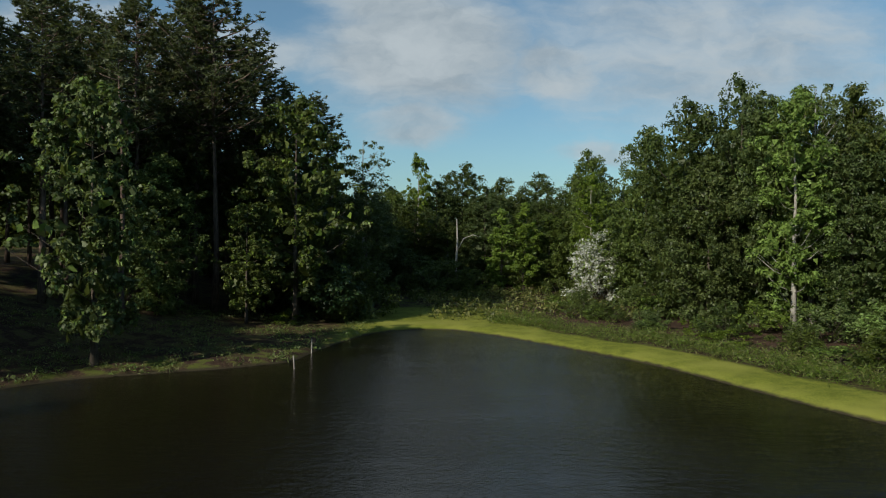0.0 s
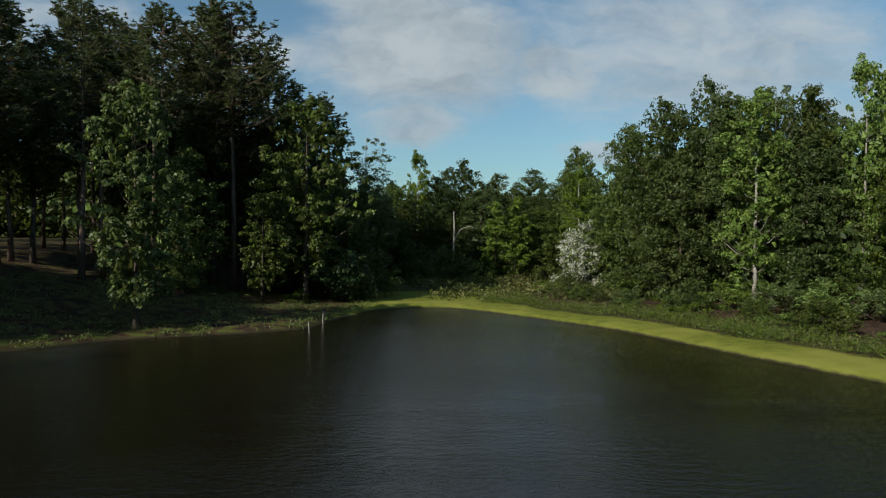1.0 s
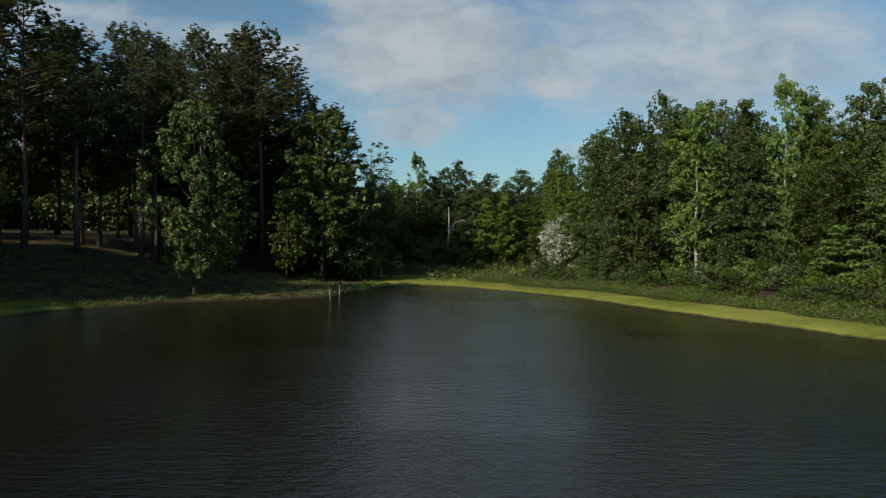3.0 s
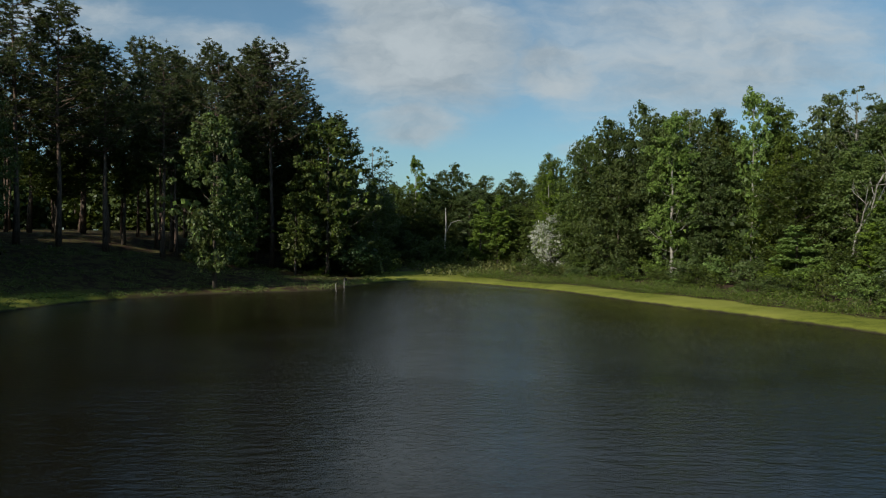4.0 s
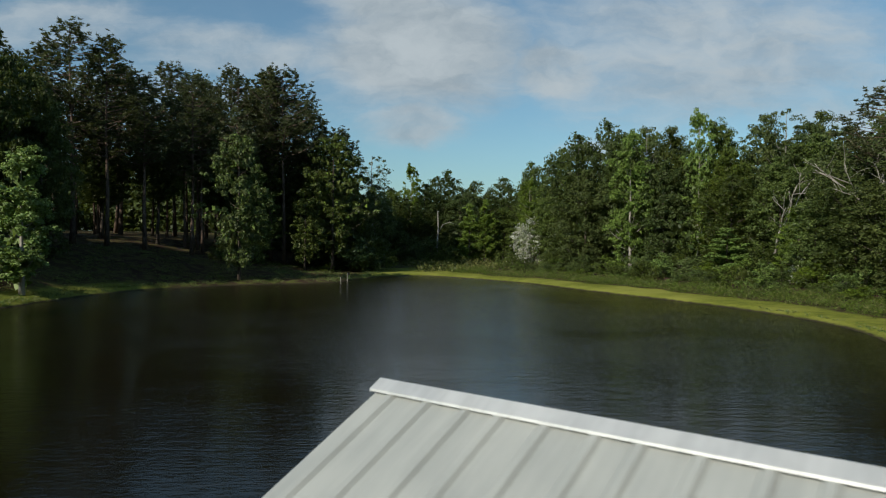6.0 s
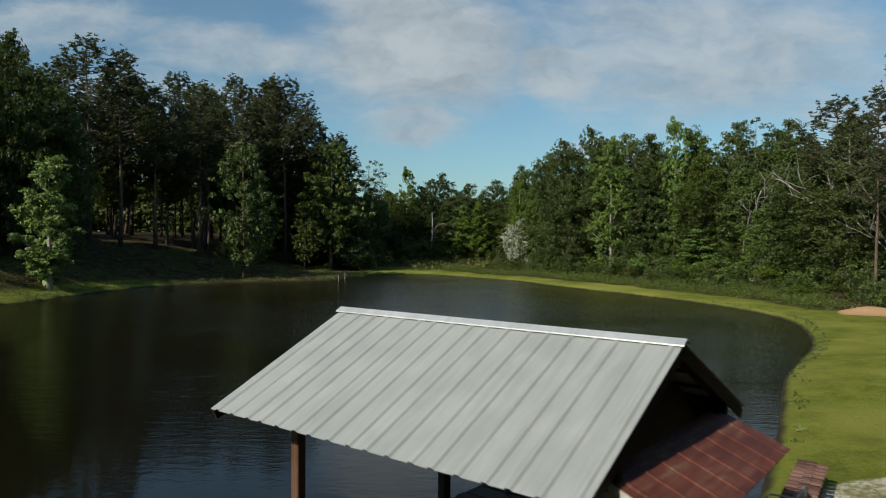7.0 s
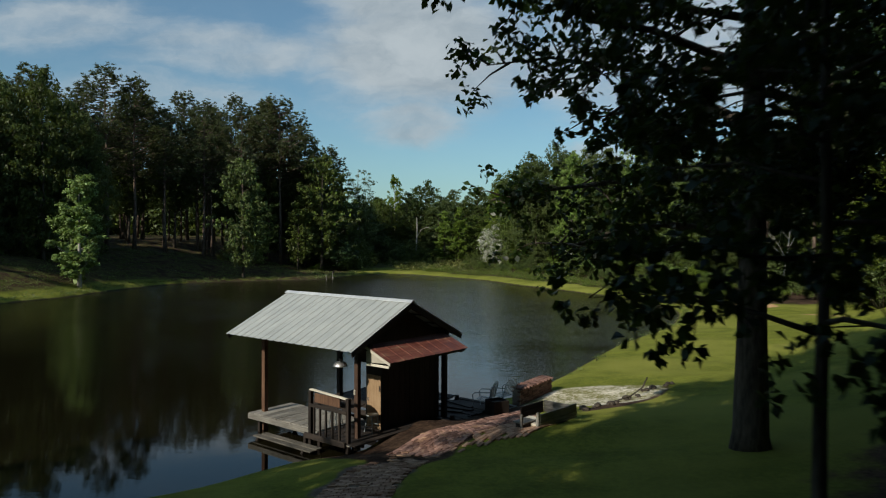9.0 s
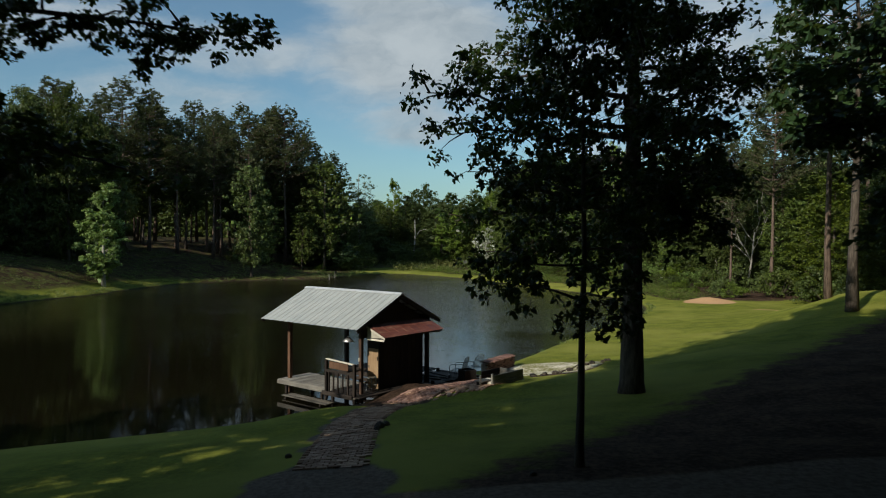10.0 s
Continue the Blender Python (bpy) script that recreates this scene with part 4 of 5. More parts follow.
# ---- the trees near the house ----
def oak(seed, label, h=17.0, r0=0.33, low=4.2, reach=6.2, limbs=22, twigs=7, per=30, leaf=0.13, droop=0.12, top=1.0, lean=0.015, tufts=4, tuft=0.2, bias=0.0):
    """A spreading tree seen from near by: limbs, boughs, twigs and single leaves."""
    g = np.random.default_rng(seed)
    path = trunk_path(g, h * 0.96, lean)
    vs, fs = [], []
    tube(vs, fs, [(path[0][0], path[0][1], -0.4), (path[0][0], path[0][1], 0.35)] + path[1:], [r0 * 1.5, r0 * 1.08] + [r0 * (1 - 0.88 * i / 7) for i in range(1, 8)], 12)
    at, face, along = [], [], []
    for k in range(limbs):
        t = (k + g.random()) / limbs
        z = low + (h - low) * t * 0.97
        prof = (0.72 + 0.5 * math.sin(math.pi * min(1, t * 1.15 + 0.12))) * (1 - 0.72 * t ** 2.4)
        a = k * 2.399 + g.normal() * 0.35
        L = reach * prof * g.uniform(0.75, 1.1) * (1 + bias * math.cos(a))
        b = on_path(path, max(low * 0.8, z - 0.18 * L))
        up = 0.35 * t + 0.06 - droop * (1 - t)
        d = np.array([math.cos(a), math.sin(a), up])
        bough, p = [b], b
        for j in range(5):
            turn = g.normal(size=3) * 0.16
            p = p + (d + turn + np.array([0, 0, 0.10 - 0.07 * j * (1 - t)])) * L / 5
            bough.append(p)
        rr = r0 * 0.34 * (1 - 0.6 * t) * (L / reach) ** 0.5
        tube(vs, fs, bough, [rr, rr * 0.8, rr * 0.6, rr * 0.42, rr * 0.28, rr * 0.1], 6)
        for j in range(twigs):
            s = 0.3 + 0.7 * (j + g.random()) / twigs
            i = min(4, int(s * 5))
            q = bough[i] + (bough[i + 1] - bough[i]) * (s * 5 - i)
            w = g.normal(size=3) * np.array([1, 1, 0.5])
            w = w / np.linalg.norm(w) * g.uniform(0.5, 1.25) * (1.25 - 0.5 * s) * min(1.0, 0.4 + 0.15 * L)
            e = q + w + np.array([0, 0, -0.12])
            tube(vs, fs, [q, (q + e) / 2 + np.array([0, 0, 0.06]), e], [rr * 0.22 + 0.006, rr * 0.12 + 0.004, 0.003], 4)
            for m in range(tufts):  # rosettes of leaves round the twig
                n = int(per / tufts * g.uniform(0.6, 1.4))
                c = q + (e - q) * (1.0 if m == 0 else g.random() ** 0.6) + (g.normal(size=3) * 0.2 if m else 0)
                d3 = g.normal(size=(n, 3)) * np.array([1, 1, 0.75])
                d3 = d3 / np.linalg.norm(d3, axis=1, keepdims=True)
                at.append(c + d3 * tuft * g.uniform(0.35, 1.0, (n, 1)))
                face.append(g.normal(size=(n, 3)) * 0.55 + np.array([0, 0, 0.5]) + d3 * 0.4)
                along.append(d3)
    at, face, along = np.vstack(at), np.vstack(face), np.vstack(along)
    tree = thing("oak_tree", label, "tree")
    mesh_object("trunk", vs, fs, BARK, tree, True)
    L = leaf * g.uniform(0.7, 1.35, len(at))
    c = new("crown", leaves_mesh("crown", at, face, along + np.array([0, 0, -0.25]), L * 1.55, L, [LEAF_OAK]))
    c.parent = tree
    return tree


OAK = oak(71, "large oak standing on the lawn, leaves darkened for its deep shade", h=18, low=4.9, reach=4.3, limbs=50, twigs=21, per=56, leaf=0.1, droop=0.1, bias=0.4, tuft=0.24)
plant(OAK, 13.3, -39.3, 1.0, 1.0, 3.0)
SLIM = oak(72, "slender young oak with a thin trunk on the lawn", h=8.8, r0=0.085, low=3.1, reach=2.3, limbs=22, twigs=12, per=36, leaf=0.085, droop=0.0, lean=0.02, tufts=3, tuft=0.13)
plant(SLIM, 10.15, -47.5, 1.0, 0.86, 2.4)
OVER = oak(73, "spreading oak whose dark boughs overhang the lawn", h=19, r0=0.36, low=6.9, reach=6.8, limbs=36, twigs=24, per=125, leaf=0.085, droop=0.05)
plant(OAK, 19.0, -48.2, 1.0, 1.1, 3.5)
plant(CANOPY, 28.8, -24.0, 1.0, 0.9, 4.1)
# an unseen crown added to cut the skylight over the lawn
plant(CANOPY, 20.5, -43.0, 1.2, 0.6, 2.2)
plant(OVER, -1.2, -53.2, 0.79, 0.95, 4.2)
# more unseen crowns, added round the lawn to block sun and sky
for x, y, h, a in ((2.0, -58.5, 1.05, 1.2), (13.8, -58.0, 1.05, 3.1), (21.0, -54.5, 1.0, 5.5), (-1.0, -63.0, 1.2, 1.9), (4.0, -64.0, 1.25, 3.3), (9.5, -63.5, 1.25, 4.4), (15.0, -62.0, 1.2, 0.8), (20.5, -60.0, 1.15, 2.7), (25.5, -51.0, 1.0, 3.9), (24.5, -45.5, 1.0, 1.4), (31.5, -36.5, 1.0, 2.3), (11.5, -56.5, 1.05, 0.2), (3.5, -55.6, 1.1, 5.8), (16.2, -53.0, 1.0, 4.9), (-4.6, -58.9, 1.36, 3.6), (0.4, -60.9, 1.36, 0.9)):
    plant(CANOPY, x, y, h, 1.15 if h < 1.3 else 0.95, a)
# unseen woods added behind the lawn to shade it
r = np.random.default_rng(66)
for x, y, h in ((-14, -56, 15), (-20, -60, 19), (-11, -61, 18), (-6, -63, 23), (0, -64, 27), (5, -66, 28), (11, -65, 28), (17, -63, 27), (22, -60, 26), (28, -57, 25), (-1, -70, 23), (9, -72, 23), (19, -70, 23), (29, -66, 22), (24, -50, 18), (25, -42.5, 17), (31, -36, 17), (37, -28, 17), (43, -23, 17), (31, -46, 19), (38, -38, 19), (45, -32, 18)):
    plant(LIGHT[r.integers(2)], x, y, h / 16, 1.4, r.uniform(0, 6.28))
# tall unseen woods added south-west of the pond to shade the left bank, clear of the light that falls on the young tree
def sunlit_gap(x, y):
    return abs((x + 29.6) * 0.755 - (y - 16.6) * 0.656) < 4.2


fill(54, -88, -36, -40, 42, lambda x, y: x < 7.8 - 0.643 * (y + 59.3) - 7 and x < -42 and not sunlit_gap(x, y), 18, 23, 4.2)


# bare pale trees at the edge of the right woods
def bare_tree(seed, h):
    g = np.random.default_rng(seed)
    vs, fs = [], []

    def grow(p, d, L, r, depth):
        path = [p]
        for _ in range(4):
            d = d + g.normal(size=3) * 0.13 + np.array([0, 0, 0.06])
            d = d / np.linalg.norm(d)
            p = p + d * L / 4
            path.append(p)
        tube(vs, fs, path, [r, r * 0.88, r * 0.76, r * 0.64, r * 0.5], 6 if depth else 8)
        if depth < 3:
            for _ in range(3 if depth else 5):
                s = g.uniform(0.45, 1.0)
                i = min(3, int(s * 4))
                q = path[i] + (path[i + 1] - path[i]) * (s * 4 - i)
                w = d * 0.9 + g.normal(size=3) * 0.5 + np.array([0, 0, 0.15])
                grow(q, w / np.linalg.norm(w), L * g.uniform(0.45, 0.65), r * 0.5, depth + 1)

    grow(np.array([0, 0, -0.3]), np.array([0.08, 0, 1.0]), h * 0.62, 0.012 * h, 0)
    return tagged(mesh_object("bare_tree", vs, fs, BARK_PALE, None, True), "bare pale-limbed tree at the edge of the woods", "tree")


for seed, x, y, h in ((1, 40.2, 22.5, 14.5), (4, 41.0, 15.5, 11.0), (3, 38.5, 41.0, 12.5)):
    bare_tree(seed, h).matrix_world = Matrix.Translation((x, y, ground_z(x, y)))

# grass along the near shore
fringe = np.vstack([scatter(400, 12, 28, -26, 12, lambda x, y, d: (d > 0.3) & (d < 0.7), 0.06, 0.18, 50)])
thicket("bank_grass", "tufts of grass along the near water's edge", [GRASS, REEDS], fringe, 0.035, 18, 0.1, 1.0, 52, category="grass", long=4.0)

# ---- boathouse ----
HOUSE = Matrix.Translation((0.99, -33.1, 0)) @ Matrix.Rotation(math.atan2(-0.624, 0.781), 4, "Z")
boathouse = thing("boathouse", "open timber boathouse with a grey metal gable roof", "boathouse", HOUSE)
EAVE, RIDGE, RUN, MID = 2.85, 3.91, 2.2, 2.03


def rib_profile(width, pitch=0.3048, high=0.022):
    """Across one sheet: (distance, height) of its flat pans and raised ribs."""
    pts, x = [], 0.0
    while x < width - 1e-6:
        for dx, dz in ((0.0, 0), (0.105, 0), (0.13, high), (0.172, high), (0.197, 0)):
            if x + dx <= width:
                pts.append((x + dx, dz))
        x += pitch
    pts.append((width, 0))
    return pts


def ribbed_sheet(parent, x0, width, top, low, mat, name="roof_sheet", pitch=0.3048, high=0.022):
    """One sheet of ribbed metal from its top edge (y, z) to its low edge."""
    bm = bmesh.new()
    prof = rib_profile(width, pitch, high)
    n = Vector((0, -(low[1] - top[1]), low[0] - top[0])).normalized()
    if n.z < 0:
        n = -n
    rows = []
    for y, z in (top, low):
        for t in (0.0, -0.006):
            rows.append([bm.verts.new(Vector((x0 + x, y, z)) + n * (h + t)) for x, h in prof])
    a, a2, b, b2 = rows
    for i in range(len(prof) - 1):
        for p, q in ((a, b), (b2, a2)):
            bm.faces.new((p[i], q[i], q[i + 1], p[i + 1]))
        bm.faces.new((b[i], b2[i], b2[i + 1], b[i + 1]))
        bm.faces.new((a2[i], a[i], a[i + 1], a2[i + 1]))
    bmesh.ops.recalc_face_normals(bm, faces=bm.faces)
    return part(name, bm, mat, parent)


roof = thing("roof", "", "")
roof.parent = boathouse
del_x = 5.14 / 6
for k in range(6):
    ribbed_sheet(roof, 0.07 + k * del_x, del_x + 0.01, (MID - 0.02, RIDGE + 0.0015 * (k % 2)), (MID - RUN - 0.03, EAVE + 0.0015 * (k % 2)), TIN)
    ribbed_sheet(roof, 0.07 + k * del_x, del_x + 0.01, (MID + 0.02, RIDGE + 0.0015 * (k % 2)), (MID + RUN + 0.03, EAVE + 0.0015 * (k % 2)), TIN)
bm = bmesh.new()
for sgn in (-1, 1):
    vs = [bm.verts.new((x, MID + sgn * y, z)) for x in (0.04, 5.25) for y, z in ((0.0, RIDGE + 0.06), (0.10, RIDGE + 0.004), (0.104, RIDGE - 0.012), (0.0, RIDGE + 0.046))]
    for i in range(4):
        j = (i + 1) % 4
        bm.faces.new((vs[i], vs[j], vs[4 + j], vs[4 + i]))
    bm.faces.new(vs[:4])
    bm.faces.new(vs[4:])
bmesh.ops.recalc_face_normals(bm, faces=bm.faces)
part("ridge_cap", bm, TIN_CAP, roof, "bright folded metal ridge cap")


def post(x, y, z0, z1, mat=WOOD_BROWN_Z, w=0.14, name="post"):
    return part(name, boxed((0, 0, 0), (w, w, z1 - z0), 0.012, Matrix.Translation((x, y, (z0 + z1) / 2))), mat, boathouse)


DECK = 0.52
post(0.65, 0.72, -1.2, 3.1)
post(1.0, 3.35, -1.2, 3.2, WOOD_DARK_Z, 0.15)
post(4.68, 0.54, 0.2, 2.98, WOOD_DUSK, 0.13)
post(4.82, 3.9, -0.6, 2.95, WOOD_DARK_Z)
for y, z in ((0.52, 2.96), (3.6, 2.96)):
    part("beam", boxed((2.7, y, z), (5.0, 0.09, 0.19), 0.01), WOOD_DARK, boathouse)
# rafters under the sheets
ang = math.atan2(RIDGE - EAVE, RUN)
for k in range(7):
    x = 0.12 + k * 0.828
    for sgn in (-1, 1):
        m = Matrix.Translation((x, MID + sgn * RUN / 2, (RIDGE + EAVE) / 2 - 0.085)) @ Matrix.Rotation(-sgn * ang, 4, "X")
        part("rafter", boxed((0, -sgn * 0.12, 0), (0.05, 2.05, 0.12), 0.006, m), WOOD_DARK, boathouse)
# gable above the shed: a near-black sheet stands in for its shaded inside
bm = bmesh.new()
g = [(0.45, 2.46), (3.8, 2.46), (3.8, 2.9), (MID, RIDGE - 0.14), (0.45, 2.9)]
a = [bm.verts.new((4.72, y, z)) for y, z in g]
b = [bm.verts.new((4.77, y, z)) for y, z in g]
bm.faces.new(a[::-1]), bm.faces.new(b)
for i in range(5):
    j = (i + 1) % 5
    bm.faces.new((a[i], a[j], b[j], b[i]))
part("gable_wall", bm, WOOD_DARK, boathouse, "near-black sheet filling the shaded gable")
# deck: boards run from front to back
g = np.random.default_rng(80)
for k in range(15):
    x = 0.4 + 0.104 + k * 0.208
    L = 1.52 + g.uniform(-0.04, 0.05)
    part("deck_board", boxed((x, 0.36 + L / 2 + g.uniform(-0.01, 0.01), DECK + g.uniform(-0.004, 0.006)), (0.198, L, 0.036), 0.006), WOOD_GREY_Y, boathouse)
for k in range(8):
    x = 3.55 + 0.1 + k * 0.2
    part("deck_board", boxed((x, 1.45, DECK - 0.01 + g.uniform(-0.004, 0.004)), (0.19, 2.9, 0.036), 0.006), WOOD_DARK, boathouse, "dark deck board")
part("fascia", boxed((1.98, 0.335, DECK - 0.08), (3.18, 0.04, 0.15), 0.006), WOOD_GREY, boathouse, "pale weathered fascia board")
part("side_fascia", boxed((0.38, 1.12, DECK - 0.08), (0.036, 1.5, 0.14), 0.006), WOOD_GREY_Y, boathouse, "pale weathered fascia board")
for x, y in ((0.72, 0.5), (2.75, 0.48), (2.95, 0.48), (3.3, 0.5), (0.75, 1.75), (3.3, 1.75), (4.4, 2.7), (3.4, 2.7)):
    post(x, y, -1.4, DECK - 0.03, WOOD_DARK_Z, 0.1, "stilt")
for k in range(2):  # a low step of planks just over the water
    part("step_plank", boxed((2.4 + 0.05 * k, 0.0 + 0.21 * k, 0.09 + 0.012 * (k % 2)), (2.4 - 0.1 * k, 0.19, 0.04), 0.006), WOOD_SHADED, boathouse, "weathered plank close over the water")
for x in (1.4, 3.3):
    part("step_bearer", boxed((x, 0.1, 0.03), (0.08, 0.42, 0.08), 0.006), WOOD_DARK, boathouse)
    post(x, -0.1, -1.2, 0.02, WOOD_DARK_Z, 0.09, "stilt")
for y in (0.45, 1.75, 2.75):
    part("joist", boxed((2.7, y, DECK - 0.1), (4.6, 0.05, 0.14), 0.006), WOOD_DARK, boathouse)
# closet under the rusty awning
SX0, SX1, SY0, SY1 = 4.09, 4.70, 1.45, 3.82
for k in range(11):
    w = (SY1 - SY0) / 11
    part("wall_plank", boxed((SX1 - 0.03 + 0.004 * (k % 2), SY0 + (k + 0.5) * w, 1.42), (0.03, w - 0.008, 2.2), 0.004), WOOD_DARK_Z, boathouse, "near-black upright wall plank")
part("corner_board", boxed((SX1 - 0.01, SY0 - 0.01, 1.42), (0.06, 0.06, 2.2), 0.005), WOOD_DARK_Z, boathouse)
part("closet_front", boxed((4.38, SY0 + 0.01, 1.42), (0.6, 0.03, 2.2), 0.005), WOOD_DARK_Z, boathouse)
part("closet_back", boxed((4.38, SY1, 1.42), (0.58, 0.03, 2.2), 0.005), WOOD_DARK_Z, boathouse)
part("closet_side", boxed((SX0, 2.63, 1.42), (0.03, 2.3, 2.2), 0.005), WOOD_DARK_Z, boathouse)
door = part("closet_door", boxed((4.4, SY0 - 0.025, 1.25), (0.5, 0.022, 1.42), 0.004), WOOD_TAN, boathouse, "tan plywood closet door")
for z in (0.85, 1.62):
    part("hinge", boxed((4.62, SY0 - 0.042, z), (0.05, 0.014, 0.14), 0.003), WOOD_DARK_Z, door, "black strap hinge")
part("latch", boxed((4.2, SY0 - 0.045, 1.3), (0.03, 0.02, 0.09), 0.003), ALU, door, "small steel latch")
# awning
AT, AL = (5.06, 2.93), (5.91, 2.58)
for k in range(4):
    y0 = 0.44 + k * 0.78
    bm = bmesh.new()
    prof = rib_profile(0.81, 0.405, 0.011)
    dz = 0.004 * (k % 2)
    rows = [[bm.verts.new((x, y0 + w, z + h + t + dz)) for w, h in prof] for x, z in (AT, AL) for t in (0, -0.006)]
    for i in range(len(prof) - 1):
        for p, q in ((rows[0], rows[2]), (rows[3], rows[1]), (rows[2], rows[3]), (rows[1], rows[0])):
            bm.faces.new((p[i], q[i], q[i + 1], p[i + 1]))
    bmesh.ops.recalc_face_normals(bm, faces=bm.faces)
    part("awning_sheet", bm, RUSTY, boathouse, "rusty red ribbed awning sheet")


def slab(pts, y0, y1):
    """A flat board: an outline in x and z, from y0 to y1."""
    bm = bmesh.new()
    a = [bm.verts.new((x, y0, z)) for x, z in pts]
    b = [bm.verts.new((x, y1, z)) for x, z in pts]
    bm.faces.new(a), bm.faces.new(b[::-1])
    for i in range(len(pts)):
        j = (i + 1) % len(pts)
        bm.faces.new((a[j], a[i], b[i], b[j]))
    bmesh.ops.recalc_face_normals(bm, faces=bm.faces)
    return bm


part("awning_end", slab([(5.06, 2.9), (5.87, 2.56), (5.06, 2.5)], 0.46, 0.475), WOOD_PALE, boathouse, "off-white plywood triangle")
part("rake_board", slab([(5.04, 2.922), (5.9, 2.565), (5.9, 2.50), (5.04, 2.857)], 0.43, 0.457), WOOD_PALE, boathouse, "off-white rake board")
part("awning_sill", boxed((5.47, 0.445, 2.47), (0.78, 0.03, 0.06), 0.004), WOOD_PALE, boathouse, "off-white bottom board")
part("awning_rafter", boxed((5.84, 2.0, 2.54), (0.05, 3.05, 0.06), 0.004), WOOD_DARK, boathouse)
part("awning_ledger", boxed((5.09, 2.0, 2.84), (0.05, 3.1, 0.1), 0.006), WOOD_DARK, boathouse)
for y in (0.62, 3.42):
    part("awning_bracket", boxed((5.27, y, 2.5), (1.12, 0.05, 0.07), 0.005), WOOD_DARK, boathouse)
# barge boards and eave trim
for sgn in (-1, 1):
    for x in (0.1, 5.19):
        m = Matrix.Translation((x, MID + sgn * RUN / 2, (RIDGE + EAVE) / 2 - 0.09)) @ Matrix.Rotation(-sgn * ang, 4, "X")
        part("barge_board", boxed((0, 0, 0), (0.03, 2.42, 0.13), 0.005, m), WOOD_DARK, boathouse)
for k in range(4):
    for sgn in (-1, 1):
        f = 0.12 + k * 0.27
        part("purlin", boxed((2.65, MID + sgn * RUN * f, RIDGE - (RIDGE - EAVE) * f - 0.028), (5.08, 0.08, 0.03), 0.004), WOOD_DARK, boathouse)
# railing at the landing
for x in (3.45, 4.85):
    part("rail_post", boxed((x, 0.06, 0.95), (0.1, 0.1, 1.36), 0.008), WOOD_DARK_Z, boathouse)
m = Matrix.Translation((4.15, 0.1, 1.63)) @ Matrix.Rotation(0.05, 4, "Y")
part("rail_cap", boxed((0, 0, 0), (1.5, 0.1, 0.035), 0.006, m), WOOD_PALE, boathouse, "pale worn cap board")
part("rail_board", boxed((4.0, 0.13, 1.46), (0.95, 0.025, 0.24), 0.005), WOOD_BROWN_Z, boathouse, "reddish brown board")
part("mid_rail", boxed((4.15, 0.02, 1.28), (1.4, 0.05, 0.09), 0.006), WOOD_DARK, boathouse)
part("low_rail", boxed((4.1, -0.05, 0.5), (1.5, 0.05, 0.14), 0.006), WOOD_DARK, boathouse)
for x in (3.66, 3.88, 4.1, 4.34, 4.6):
    part("baluster", boxed((x, 0.0, 0.9), (0.05, 0.05, 0.72), 0.005), WOOD_DARK_Z, boathouse)
part("landing_board", boxed((4.2, 0.2, 0.48), (1.5, 0.4, 0.04), 0.006), WOOD_GREY, boathouse)
part("insulator", boxed((4.93, 0.2, 1.78), (0.06, 0.05, 0.13), 0.015), WOOD_PALE, boathouse, "small white insulator")


def spun(profile, sides=24):
    """A turned shape from (radius, height) points."""
    bm = bmesh.new()
    rings = [[bm.verts.new((r * math.cos(2 * math.pi * k / sides), r * math.sin(2 * math.pi * k / sides), z)) for k in range(sides)] for r, z in profile]
    for a, b in zip(rings, rings[1:]):
        for k in range(sides):
            bm.faces.new((a[k], a[(k + 1) % sides], b[(k + 1) % sides], b[k]))
    return bm


def moved(bm, m):
    bmesh.ops.transform(bm, matrix=m, verts=bm.verts)
    return bm


def rod(path, r=0.012, sides=6):
    vs, fs = [], []
    tube(vs, fs, path, [r] * len(path), sides)
    bm = bmesh.new()
    vv = [bm.verts.new(v) for v in vs]
    for f in fs:
        bm.faces.new([vv[i] for i in f])
    return bm


lamp = thing("pendant_lamp", "bare aluminium barn lamp hung under the eave", "lamp", HOUSE @ Matrix.Translation((3.98, 0.6, 2.26)))
part("shade", spun([(0.19, 0.0), (0.195, 0.012), (0.185, 0.04), (0.15, 0.085), (0.10, 0.12), (0.05, 0.14), (0.045, 0.19), (0.03, 0.2), (0.028, 0.185), (0.035, 0.135), (0.09, 0.112), (0.14, 0.078), (0.178, 0.03), (0.185, 0.0), (0.19, 0.0)]), ALU, lamp, "dented bare aluminium shade", True)
part("stem", rod([(0, 0, 0.19), (0, 0, 0.62)], 0.014), WOOD_DARK_Z, lamp)
part("bulb", moved(spun([(0.002, -0.01), (0.03, 0.005), (0.035, 0.03), (0.02, 0.08), (0.015, 0.13)], 12), Matrix()), WOOD_PALE, lamp, "unlit white bulb", True)


def stool(m):
    ob = thing("stool", "small metal stool on the boathouse deck", "stool", m)
    part("seat", spun([(0.002, 0.47), (0.16, 0.47), (0.17, 0.455), (0.16, 0.44), (0.002, 0.44)], 16), CHAIR_METAL, ob)
    for k in range(4):
        a = math.pi / 4 + k * math.pi / 2
        part("leg", rod([(0.12 * math.cos(a), 0.12 * math.sin(a), 0.45), (0.2 * math.cos(a), 0.2 * math.sin(a), 0.0)], 0.012), CHAIR_METAL, ob)
    ring = [(0.17 * math.cos(t), 0.17 * math.sin(t), 0.18) for t in np.linspace(0, 2 * math.pi, 13)]
    part("foot_ring", rod(ring, 0.008), CHAIR_METAL, ob)
    return ob


